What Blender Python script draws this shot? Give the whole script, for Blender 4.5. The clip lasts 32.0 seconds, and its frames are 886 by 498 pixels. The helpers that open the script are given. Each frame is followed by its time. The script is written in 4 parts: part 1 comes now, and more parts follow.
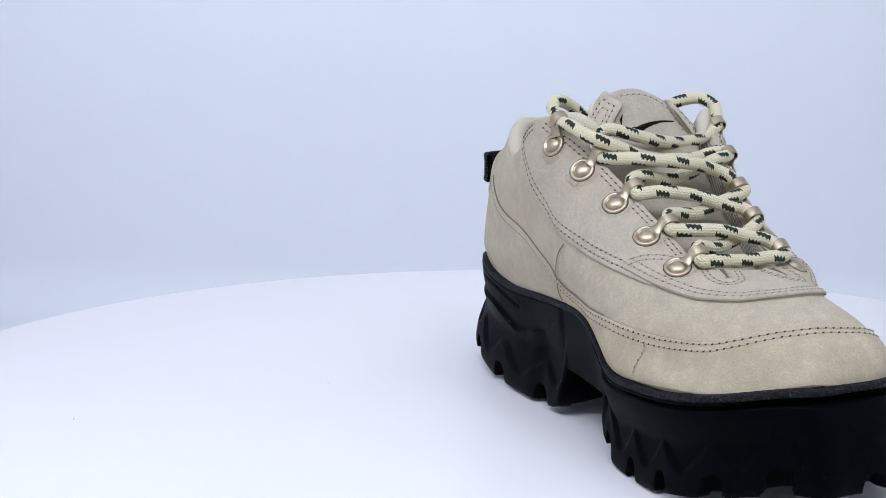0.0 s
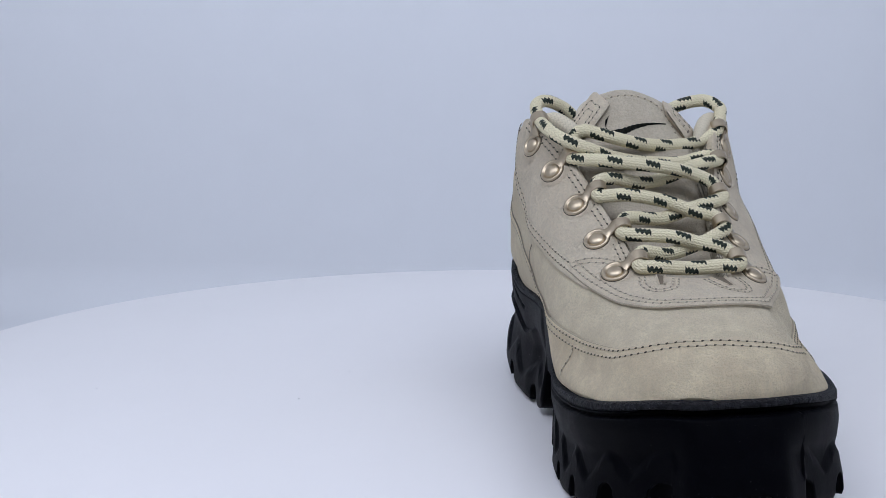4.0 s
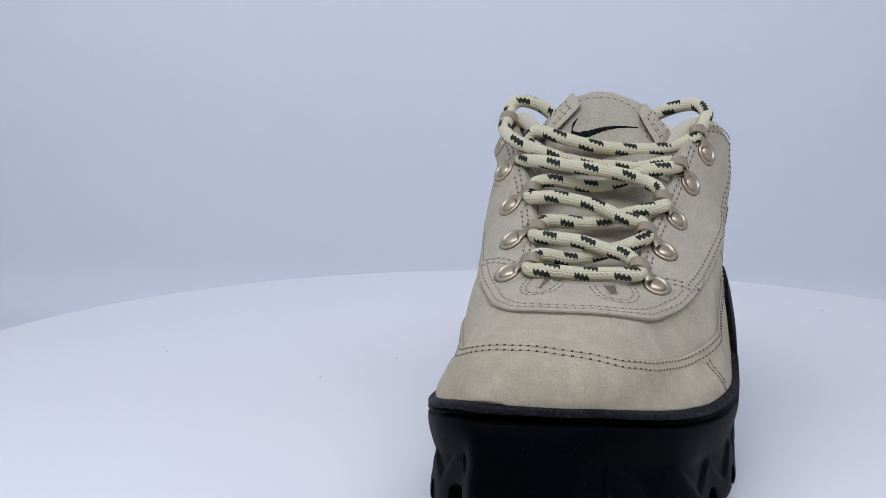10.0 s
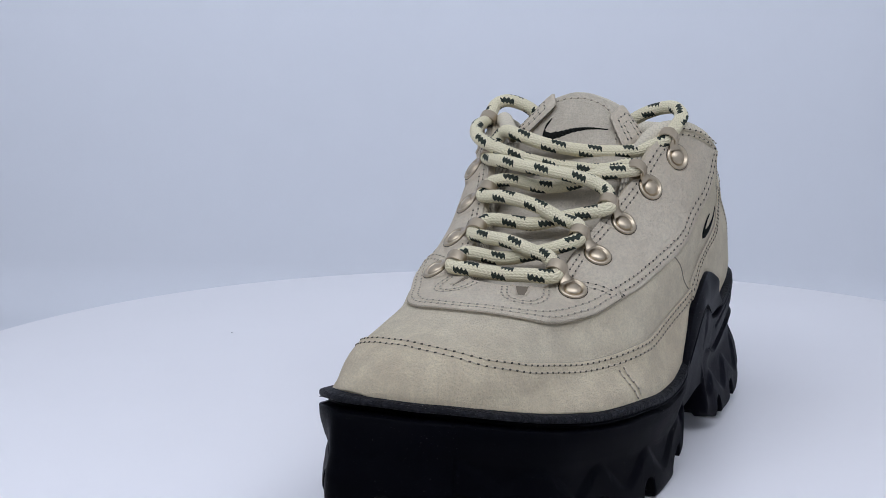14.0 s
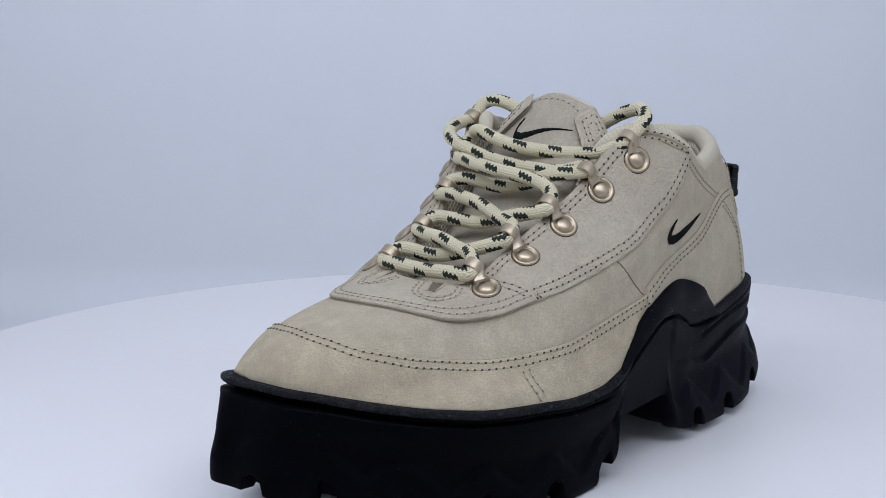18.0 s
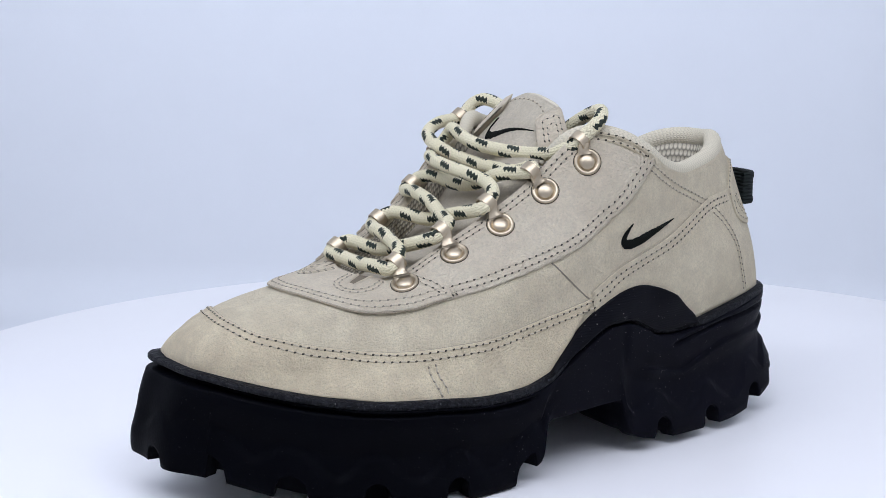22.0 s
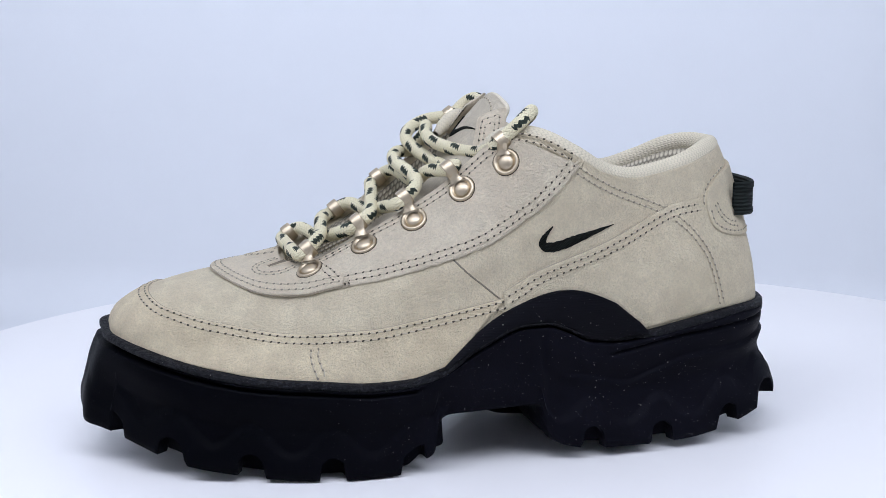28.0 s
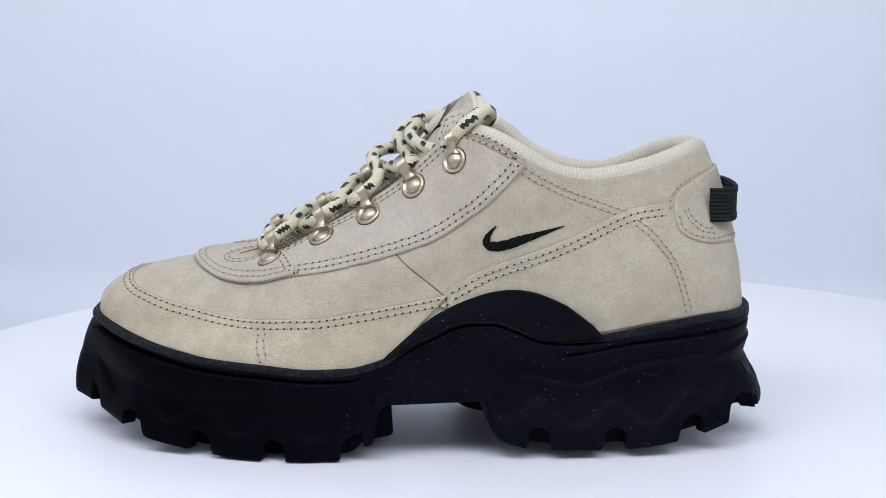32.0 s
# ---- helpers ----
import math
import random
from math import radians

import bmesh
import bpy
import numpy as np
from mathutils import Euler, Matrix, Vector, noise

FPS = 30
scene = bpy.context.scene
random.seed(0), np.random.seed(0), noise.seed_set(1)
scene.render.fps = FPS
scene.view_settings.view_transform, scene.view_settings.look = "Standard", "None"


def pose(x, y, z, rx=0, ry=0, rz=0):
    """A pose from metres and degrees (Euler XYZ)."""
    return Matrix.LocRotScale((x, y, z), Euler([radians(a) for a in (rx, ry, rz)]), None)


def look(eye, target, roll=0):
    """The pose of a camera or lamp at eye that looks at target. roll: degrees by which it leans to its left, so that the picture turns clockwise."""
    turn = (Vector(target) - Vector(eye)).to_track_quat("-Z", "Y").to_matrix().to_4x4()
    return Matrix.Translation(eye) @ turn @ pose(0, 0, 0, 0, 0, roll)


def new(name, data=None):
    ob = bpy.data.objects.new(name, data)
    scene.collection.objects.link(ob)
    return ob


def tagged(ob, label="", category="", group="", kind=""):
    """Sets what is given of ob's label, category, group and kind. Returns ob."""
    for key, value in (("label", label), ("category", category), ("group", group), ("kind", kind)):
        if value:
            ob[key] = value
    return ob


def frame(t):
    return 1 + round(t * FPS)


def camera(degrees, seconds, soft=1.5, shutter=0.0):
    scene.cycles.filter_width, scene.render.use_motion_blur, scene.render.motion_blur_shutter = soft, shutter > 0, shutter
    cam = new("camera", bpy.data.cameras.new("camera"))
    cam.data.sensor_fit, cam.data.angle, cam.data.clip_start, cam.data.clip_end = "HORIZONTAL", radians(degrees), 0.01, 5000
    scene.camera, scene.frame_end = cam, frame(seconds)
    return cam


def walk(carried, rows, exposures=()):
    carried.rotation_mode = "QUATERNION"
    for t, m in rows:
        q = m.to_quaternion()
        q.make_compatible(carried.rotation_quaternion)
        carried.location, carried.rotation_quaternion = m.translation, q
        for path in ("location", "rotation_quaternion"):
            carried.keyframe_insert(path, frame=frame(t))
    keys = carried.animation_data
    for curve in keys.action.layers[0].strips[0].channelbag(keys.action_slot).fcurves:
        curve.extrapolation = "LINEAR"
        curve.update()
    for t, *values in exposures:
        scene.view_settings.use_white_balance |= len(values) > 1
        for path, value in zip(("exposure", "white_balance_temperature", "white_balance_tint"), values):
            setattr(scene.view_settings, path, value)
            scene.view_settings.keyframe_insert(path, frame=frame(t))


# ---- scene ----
cam = camera(35.6, 32.0, soft=0.72)
EYE = (0.0, -0.600, 0.1728)
SHOT = Matrix.Translation(EYE) @ pose(0, 0, 0, 90 - 9.92, 0, 3.64)
walk(cam, [(0.0, SHOT), (32.0, SHOT)],
     exposures=[(0.0, 0.16), (1.0, -0.12), (2.0, -0.24), (3.0, -0.24), (14.0, -0.23), (20.0, -0.28), (21.0, -0.12), (22.0, 0.16), (24.0, 0.19), (32.0, 0.19)])

# ---- light: a white photo tent with two LED panels under its roof ----
world = bpy.data.worlds.new("world")
world.use_nodes = True
scene.world = world
world.node_tree.nodes["Background"].inputs[0].default_value = (0.80, 0.88, 1.0, 1)
world.node_tree.nodes["Background"].inputs[1].default_value = 0.25


def area_lamp(name, at, target, sx, sy, power, colour):
    lamp = bpy.data.lights.new(name, "AREA")
    lamp.shape, lamp.size, lamp.size_y, lamp.energy, lamp.color = "RECTANGLE", sx, sy, power, colour
    ob = new(name, lamp)
    ob.matrix_world = look(at, target)
    return ob


area_lamp("led_panel_front", (-0.05, -0.44, 0.68), (-0.01, -0.02, 0.03), 1.14, 0.32, 5.95, (0.838, 0.90, 1.082))
area_lamp("led_panel_back", (-0.11, 0.20, 0.70), (-0.11, 0.70, 0.58), 0.85, 0.22, 2.5, (0.826, 0.90, 1.094))

# ---- materials ----


def material(name):
    m = bpy.data.materials.new(name)
    m.use_nodes = True
    nt = m.node_tree
    return m, nt, nt.nodes["Principled BSDF"]


def node(nt, kind, inputs=()):
    n = nt.nodes.new(kind)
    for key, value in (inputs.items() if isinstance(inputs, dict) else enumerate(inputs)):
        if value is None:
            continue
        if isinstance(value, bpy.types.NodeSocket):
            nt.links.new(value, n.inputs[key])
        else:
            n.inputs[key].default_value = value
    return n


def calc(nt, op, a, b=None, c=None):
    n = node(nt, "ShaderNodeMath", (a, b, c))
    n.operation = op
    return n.outputs[0]


def ramp(nt, fac, stops):
    r = node(nt, "ShaderNodeValToRGB", (fac,))
    el = r.color_ramp.elements
    while len(el) < len(stops):
        el.new(0.5)
    for e, (at, col) in zip(el, stops):
        e.position, e.color = at, (*col, 1) if len(col) == 3 else col
    return r.outputs[0]


def mix(nt, fac, a, b):
    n = node(nt, "ShaderNodeMix")
    n.data_type = "RGBA"
    for k, v in ((0, fac), (6, a), (7, b)):
        if isinstance(v, bpy.types.NodeSocket):
            nt.links.new(v, n.inputs[k])
        else:
            n.inputs[k].default_value = v if k == 0 else (*v, 1)
    return n.outputs[2]


def noise_tex(nt, co, scale, detail=3, rough=0.55):
    return node(nt, "ShaderNodeTexNoise", {"Vector": co, "Scale": scale, "Detail": detail, "Roughness": rough}).outputs[0]


def bump(nt, height, dist, strength=1.0, normal=None):
    return node(nt, "ShaderNodeBump", {"Height": height, "Distance": dist, "Strength": strength, "Normal": normal}).outputs[0]


def suede(name, colour, worn, nap=0.0014, contrast=1.0, grain=1050.0):
    """Brushed suede: cloudy wear, short worm-like nap that lies in patches, and fine fibre."""
    m, nt, b = material(name)
    co = node(nt, "ShaderNodeTexCoord").outputs["Object"]
    big = noise_tex(nt, co, 30, 5, 0.62)
    patchy = noise_tex(nt, co, 130, 4, 0.65)
    worm = node(nt, "ShaderNodeTexNoise", {"Vector": co, "Scale": grain, "Detail": 4.0, "Roughness": 0.7, "Distortion": 0.1}).outputs[0]
    fine = noise_tex(nt, co, 2300, 3, 0.7)
    base = mix(nt, ramp(nt, big, ((0.42, (0, 0, 0)), (0.68, (1, 1, 1)))), colour, worn)
    stain = noise_tex(nt, co, 21, 4, 0.6)
    base = mix(nt, calc(nt, "MULTIPLY", ramp(nt, stain, ((0.53, (0, 0, 0)), (0.70, (1, 1, 1)))), 0.5), base, tuple(c * k for c, k in zip(worn, (0.80, 0.83, 0.80))))
    brushed = node(nt, "ShaderNodeTexNoise", {"Vector": co, "Scale": 55.0, "Detail": 3.0, "Roughness": 0.5, "Distortion": 1.2}).outputs[0]
    base = mix(nt, calc(nt, "MULTIPLY", ramp(nt, brushed, ((0.52, (0, 0, 0)), (0.66, (1, 1, 1)))), 0.45), base, tuple(min(0.86, c * 1.08) for c in colour))
    base = mix(nt, calc(nt, "MULTIPLY", ramp(nt, patchy, ((0.38, (1, 1, 1)), (0.60, (0, 0, 0)))), 0.55 * contrast), base, tuple(c * 0.86 for c in worn))
    base = mix(nt, calc(nt, "MULTIPLY", ramp(nt, worm, ((0.40, (1, 1, 1)), (0.55, (0, 0, 0)))), 0.40 * contrast), base, tuple(c * 0.66 for c in colour))
    base = mix(nt, calc(nt, "MULTIPLY", ramp(nt, fine, ((0.40, (1, 1, 1)), (0.56, (0, 0, 0)))), 0.28), base, tuple(c * 0.72 for c in colour))
    nt.links.new(base, b.inputs["Base Color"])
    b.inputs["Roughness"].default_value = 0.95
    b.inputs["Specular IOR Level"].default_value = 0.10
    b.inputs["Sheen Weight"].default_value = 0.12
    b.inputs["Sheen Roughness"].default_value = 0.5
    n1 = bump(nt, patchy, 0.0009, 0.25)
    n2 = bump(nt, worm, nap, 0.8, n1)
    nt.links.new(bump(nt, fine, nap * 0.4, 0.7, n2), b.inputs["Normal"])
    return m


SUEDE = suede("suede_cream", (0.81, 0.705, 0.503), (0.72, 0.603, 0.416), 0.0018)
SUEDE_CAP = suede("suede_cream_worn", (0.82, 0.70, 0.482), (0.68, 0.552, 0.37), 0.0018)
SUEDE_GREY = suede("suede_pale", (0.84, 0.73, 0.55), (0.77, 0.65, 0.48), 0.0025, 0.85, 780.0)
SUEDE_TONGUE = suede("suede_tongue", (0.65, 0.575, 0.44), (0.57, 0.49, 0.365), 0.0013, 1.3)
BINDING = suede("binding_pale", (0.64, 0.575, 0.45), (0.60, 0.53, 0.41), 0.0002, 0.3)


def rubber(name, colour, rough, spec=0.05, amount=0.66, grit=0.00015, size=1500, side_tint=0.0):
    m, nt, b = material(name)
    co = node(nt, "ShaderNodeTexCoord").outputs["Object"]
    grain = noise_tex(nt, co, size, 3, 0.6)
    cloud = noise_tex(nt, co, 60, 4, 0.6)

    def specks(scale, size, least):
        v = node(nt, "ShaderNodeTexVoronoi", {"Vector": co, "Scale": scale}).outputs
        few = calc(nt, "GREATER_THAN", node(nt, "ShaderNodeSeparateColor", (v["Color"],)).outputs[0], least)
        return calc(nt, "MULTIPLY", calc(nt, "LESS_THAN", v["Distance"], size), few)

    dust = calc(nt, "MAXIMUM", specks(330.0, 0.075, amount), calc(nt, "MULTIPLY", specks(750.0, 0.10, amount - 0.06), 0.6))
    base = mix(nt, cloud, colour, tuple(c * 1.7 for c in colour))
    if side_tint:
        # a patchy blue-grey tint, strongest on the arch side of the waist and the heel
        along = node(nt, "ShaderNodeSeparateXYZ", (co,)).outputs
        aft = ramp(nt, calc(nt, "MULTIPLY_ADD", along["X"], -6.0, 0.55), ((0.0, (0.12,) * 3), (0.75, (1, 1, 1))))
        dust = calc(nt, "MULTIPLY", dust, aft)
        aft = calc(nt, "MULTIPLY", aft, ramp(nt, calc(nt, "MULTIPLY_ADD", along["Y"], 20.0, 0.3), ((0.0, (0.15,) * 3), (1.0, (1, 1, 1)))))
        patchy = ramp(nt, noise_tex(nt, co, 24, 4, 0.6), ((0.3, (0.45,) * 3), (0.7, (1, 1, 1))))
        base = mix(nt, calc(nt, "MULTIPLY", calc(nt, "MULTIPLY", aft, patchy), side_tint), base, (0.0056, 0.0056, 0.0094))
    base = mix(nt, calc(nt, "MULTIPLY", dust, 0.45), base, (0.38, 0.36, 0.34))
    if grit > 0.001:
        base = mix(nt, ramp(nt, grain, ((0.5, (0, 0, 0)), (0.70, (1, 1, 1)))), base, (0.019, 0.019, 0.022))
    nt.links.new(base, b.inputs["Base Color"])
    nt.links.new(ramp(nt, cloud, ((0.3, (rough,) * 3), (0.7, (rough + 0.12,) * 3))), b.inputs["Roughness"])
    b.inputs["Specular IOR Level"].default_value = spec
    nt.links.new(bump(nt, grain, grit, 0.6), b.inputs["Normal"])
    return m


RUBBER = rubber("rubber_black", (0.0006, 0.0007, 0.0014), 0.42, 0.028, 0.34, side_tint=0.85)
RUBBER_WELT = rubber("rubber_welt", (0.0030, 0.0031, 0.0045), 0.56, 0.17, 0.26, 0.0050, 560)


RUBBER_DUSTY = rubber("rubber_dusty", (0.010, 0.010, 0.011), 0.8, 0.10, 0.02, 0.0030, 700)


def ribbed_rubber():
    m = rubber("rubber_ribbed", (0.0028, 0.0028, 0.0042), 0.42, 0.05)
    nt = m.node_tree
    co = node(nt, "ShaderNodeTexCoord").outputs["Object"]
    wave = node(nt, "ShaderNodeTexWave", {"Vector": co, "Scale": 330.0, "Distortion": 3.0, "Detail": 1.0})
    wave.bands_direction = "Z"
    nt.links.new(bump(nt, wave.outputs["Fac"], 0.00008, 0.6), nt.nodes["Principled BSDF"].inputs["Normal"])
    return m


RUBBER_RIB = ribbed_rubber()


def plain(name, colour, rough, metal=0.0, grain=900.0, depth=0.0001, vary=0.15, spec=0.5):
    m, nt, b = material(name)
    co = node(nt, "ShaderNodeTexCoord").outputs["Object"]
    n = noise_tex(nt, co, grain, 3, 0.6)
    c = noise_tex(nt, co, grain / 18, 3, 0.6)
    nt.links.new(mix(nt, c, colour, tuple(x * (1 - vary) for x in colour)), b.inputs["Base Color"])
    b.inputs["Roughness"].default_value, b.inputs["Metallic"].default_value = rough, metal
    b.inputs["Specular IOR Level"].default_value = spec
    nt.links.new(bump(nt, n, depth, 0.6), b.inputs["Normal"])
    return m


METAL = plain("brushed_gold_metal", (0.54, 0.445, 0.315), 0.40, 1.0, 1400.0, 0.00004, 0.2)
WEBBING = plain("webbing_black", (0.010, 0.014, 0.012), 0.8, 0.0, 1600.0, 0.0003, 0.3, 0.2)
_nt = WEBBING.node_tree
_wave = node(_nt, "ShaderNodeTexWave", {"Vector": node(_nt, "ShaderNodeTexCoord").outputs["Object"], "Scale": 210.0, "Distortion": 1.2, "Detail": 1.0})
_wave.bands_direction = "Z"
_nt.links.new(bump(_nt, _wave.outputs["Fac"], 0.0008, 0.9), _nt.nodes["Principled BSDF"].inputs["Normal"])
THREAD = plain("thread_pale", (0.62, 0.54, 0.40), 0.9, 0.0, 2500.0, 0.0001, 0.2, 0.1)
HOLE = plain("stitch_hole", (0.085, 0.073, 0.056), 0.9, 0.0, 2500.0, 0.0001, 0.3, 0.1)
HOLE_SOFT = plain("stitch_hole_soft", (0.30, 0.26, 0.20), 0.9, 0.0, 2500.0, 0.0001, 0.3, 0.1)
CUT_SUEDE = plain("cut_suede_edge", (0.44, 0.38, 0.28), 0.95, 0.0, 2500.0, 0.0002, 0.3, 0.1)
HOOK_SHADE = plain("hook_gap_shade", (0.06, 0.05, 0.038), 0.9, 0.0, 2500.0, 0.0001, 0.3, 0.1)
# dark brown that stands in for the shade inside the lace slots
SLOT = plain("slot_shade_suede", (0.20, 0.165, 0.12), 0.95, 0.0, 1500.0, 0.0002, 0.3, 0.1)
# painted shadow line for seams and some overlay edges
SEAM = plain("seam_shadow_line", (0.24, 0.205, 0.155), 0.9, 0.0, 2500.0, 0.0001, 0.3, 0.1)
EMBROIDERY = plain("embroidery_dark", (0.013, 0.0145, 0.012), 0.85, 0.0, 2200.0, 0.0004, 0.4, 0.05)
_nt = EMBROIDERY.node_tree
_wave = node(_nt, "ShaderNodeTexWave", {"Vector": node(_nt, "ShaderNodeTexCoord").outputs["Object"], "Scale": 420.0, "Distortion": 0.8, "Detail": 1.0})
_wave.bands_direction = "DIAGONAL"
_nt.links.new(bump(_nt, _wave.outputs["Fac"], 0.0005, 0.9), _nt.nodes["Principled BSDF"].inputs["Normal"])
PLATTER = plain("platter_white", (0.868, 0.847, 0.834), 0.42, 0.0, 300.0, 0.00003, 0.03, 0.4)
TENT = plain("tent_fabric_white", (0.79, 0.80, 0.815), 0.95, 0.0, 500.0, 0.0001, 0.03, 0.1)
SPECK = plain("grey_speck", (0.35, 0.34, 0.33), 0.9)


def knit(name, colour, rib, dimpled=False):
    """Ribbed knit: rows of small stitches, along the mesh's own UV."""
    m, nt, b = material(name)
    uv = node(nt, "ShaderNodeSeparateXYZ", (node(nt, "ShaderNodeTexCoord").outputs["UV"],)).outputs
    x, y = calc(nt, "MULTIPLY", uv[0], rib), calc(nt, "MULTIPLY", uv[1], rib * 0.8)
    lean = calc(nt, "ADD", x, calc(nt, "MULTIPLY", calc(nt, "PINGPONG", y, 0.5), 1.0))
    a = calc(nt, "ABSOLUTE", calc(nt, "SINE", calc(nt, "MULTIPLY", lean, math.pi)))
    c = calc(nt, "ABSOLUTE", calc(nt, "SINE", calc(nt, "MULTIPLY", y, math.pi * 2)))
    h = calc(nt, "MULTIPLY", a, calc(nt, "ADD", calc(nt, "MULTIPLY", c, 0.5), 0.5))
    if dimpled:
        # staggered round bumps with dark gaps between
        row = calc(nt, "FLOOR", y)
        fx = calc(nt, "SUBTRACT", calc(nt, "FRACT", calc(nt, "ADD", x, calc(nt, "MULTIPLY", row, 0.5))), 0.5)
        fy = calc(nt, "SUBTRACT", calc(nt, "FRACT", y), 0.5)
        r = calc(nt, "SQRT", calc(nt, "ADD", calc(nt, "MULTIPLY", fx, fx), calc(nt, "MULTIPLY", fy, fy)))
        h = calc(nt, "SUBTRACT", 0.95, calc(nt, "MULTIPLY", r, 1.75))
    nt.links.new(mix(nt, ramp(nt, h, ((0.0, (0, 0, 0)), (0.5, (1, 1, 1)))), tuple(v * (0.38 if dimpled else 0.80) for v in colour), colour), b.inputs["Base Color"])
    b.inputs["Roughness"].default_value = 0.95
    b.inputs["Specular IOR Level"].default_value = 0.1
    nt.links.new(bump(nt, h, 0.0009 if dimpled else 0.0004, 0.8), b.inputs["Normal"])
    return m


KNIT = knit("knit_cream", (0.67, 0.60, 0.455), 600.0)
MESH_LINING = knit("mesh_lining", (0.60, 0.54, 0.42), 440.0, True)


def braid():
    """Braided cord: strands that lean to and fro in lanes round it, with dark stepped flecks that repeat along it."""
    m, nt, b = material("braided_cord")
    co = node(nt, "ShaderNodeTexCoord")
    uv = node(nt, "ShaderNodeSeparateXYZ", (co.outputs["UV"],)).outputs
    x, y = uv[0], uv[1]
    lane = calc(nt, "MULTIPLY", y, 16.0)
    inlane = calc(nt, "FRACT", lane)
    way = calc(nt, "SUBTRACT", calc(nt, "MULTIPLY", calc(nt, "MODULO", calc(nt, "FLOOR", lane), 2.0), 2.0), 1.0)
    lean = calc(nt, "ADD", calc(nt, "MULTIPLY", x, 600.0), calc(nt, "MULTIPLY", calc(nt, "MULTIPLY", inlane, way), 0.6))
    a = calc(nt, "ABSOLUTE", calc(nt, "SINE", calc(nt, "MULTIPLY", lean, math.pi)))
    c = calc(nt, "SINE", calc(nt, "MULTIPLY", inlane, math.pi))
    h = calc(nt, "MULTIPLY", calc(nt, "POWER", a, 0.55), calc(nt, "ADD", calc(nt, "MULTIPLY", calc(nt, "POWER", c, 0.5), 0.6), 0.4))
    lines = calc(nt, "MULTIPLY", y, 4.0)
    number, across = calc(nt, "FLOOR", lines), calc(nt, "FRACT", lines)
    along = calc(nt, "FRACT", calc(nt, "ADD", calc(nt, "MULTIPLY", x, 70.0), calc(nt, "MULTIPLY", number, 0.22)))
    jag = calc(nt, "MULTIPLY", calc(nt, "PINGPONG", calc(nt, "MULTIPLY", along, 9.0), 0.5), 0.5)
    slope = calc(nt, "MULTIPLY", calc(nt, "SUBTRACT", along, 0.19), 0.7)
    depth = calc(nt, "ABSOLUTE", calc(nt, "SUBTRACT", calc(nt, "SUBTRACT", calc(nt, "SUBTRACT", across, jag), slope), 0.38))
    fleck = calc(nt, "MULTIPLY", calc(nt, "LESS_THAN", along, 0.40), calc(nt, "LESS_THAN", depth, 0.26))
    cloud = noise_tex(nt, co.outputs["Object"], 160, 3, 0.6)
    pale = mix(nt, cloud, (0.86, 0.785, 0.545), (0.77, 0.69, 0.46))
    base = mix(nt, ramp(nt, h, ((0.08, (0, 0, 0)), (0.5, (1, 1, 1)))), (0.55, 0.475, 0.30), pale)
    dark = mix(nt, ramp(nt, h, ((0.08, (0, 0, 0)), (0.6, (1, 1, 1)))), (0.008, 0.010, 0.007), (0.026, 0.036, 0.024))
    base = mix(nt, fleck, base, dark)
    nt.links.new(base, b.inputs["Base Color"])
    b.inputs["Roughness"].default_value = 0.7
    b.inputs["Specular IOR Level"].default_value = 0.3
    nt.links.new(bump(nt, h, 0.0006, 0.9), b.inputs["Normal"])
    return m


BRAID = braid()

# ---- mesh helpers ----
from mathutils.bvhtree import BVHTree


def grid_mesh(name, rows, closed_u=False, closed_v=False, smooth=True, uv=None, extra=()):
    """A sheet from an array of rows of points (metres)."""
    rows = np.asarray(rows, dtype=float)
    n, k = rows.shape[:2]
    faces = []
    for i in range(n if closed_v else n - 1):
        for j in range(k if closed_u else k - 1):
            a, b = i * k + j, i * k + (j + 1) % k
            c, d = ((i + 1) % n) * k + (j + 1) % k, ((i + 1) % n) * k + j
            faces.append((a, b, c, d))
    me = bpy.data.meshes.new(name)
    me.from_pydata([tuple(p) for p in rows.reshape(-1, 3)], [], faces + list(extra))
    if uv is not None:
        layer = me.uv_layers.new(name="UVMap")
        flat = np.asarray(uv, dtype=float).reshape(n, k, 2)
        co = []
        for i in range(n if closed_v else n - 1):
            for j in range(k if closed_u else k - 1):
                i2, j2 = (i + 1) % n, (j + 1) % k
                wrap = np.array([0.0, 1.0]) if j2 == 0 else 0.0
                co += [flat[i, j], flat[i, j2] + wrap, flat[i2, j2] + wrap, flat[i2, j]]
        co = co + [np.zeros(2)] * sum(len(f) for f in extra)
        layer.data.foreach_set("uv", np.array(co).ravel())
    me.update()
    if smooth:
        me.polygons.foreach_set("use_smooth", [True] * len(me.polygons))
    return me


def raw_mesh(name, verts, faces, smooth=True):
    me = bpy.data.meshes.new(name)
    me.from_pydata([tuple(v) for v in verts], [], faces)
    me.update()
    if smooth:
        me.polygons.foreach_set("use_smooth", [True] * len(me.polygons))
    return me


def part(name, me, mat, parent, label=""):
    if isinstance(me, bmesh.types.BMesh):
        bm, me = me, bpy.data.meshes.new(name)
        bm.to_mesh(me)
        bm.free()
    me.name = name
    me.materials.append(mat)
    ob = new(name, me)
    ob.parent = parent
    if label:
        tagged(ob, label)
    return ob


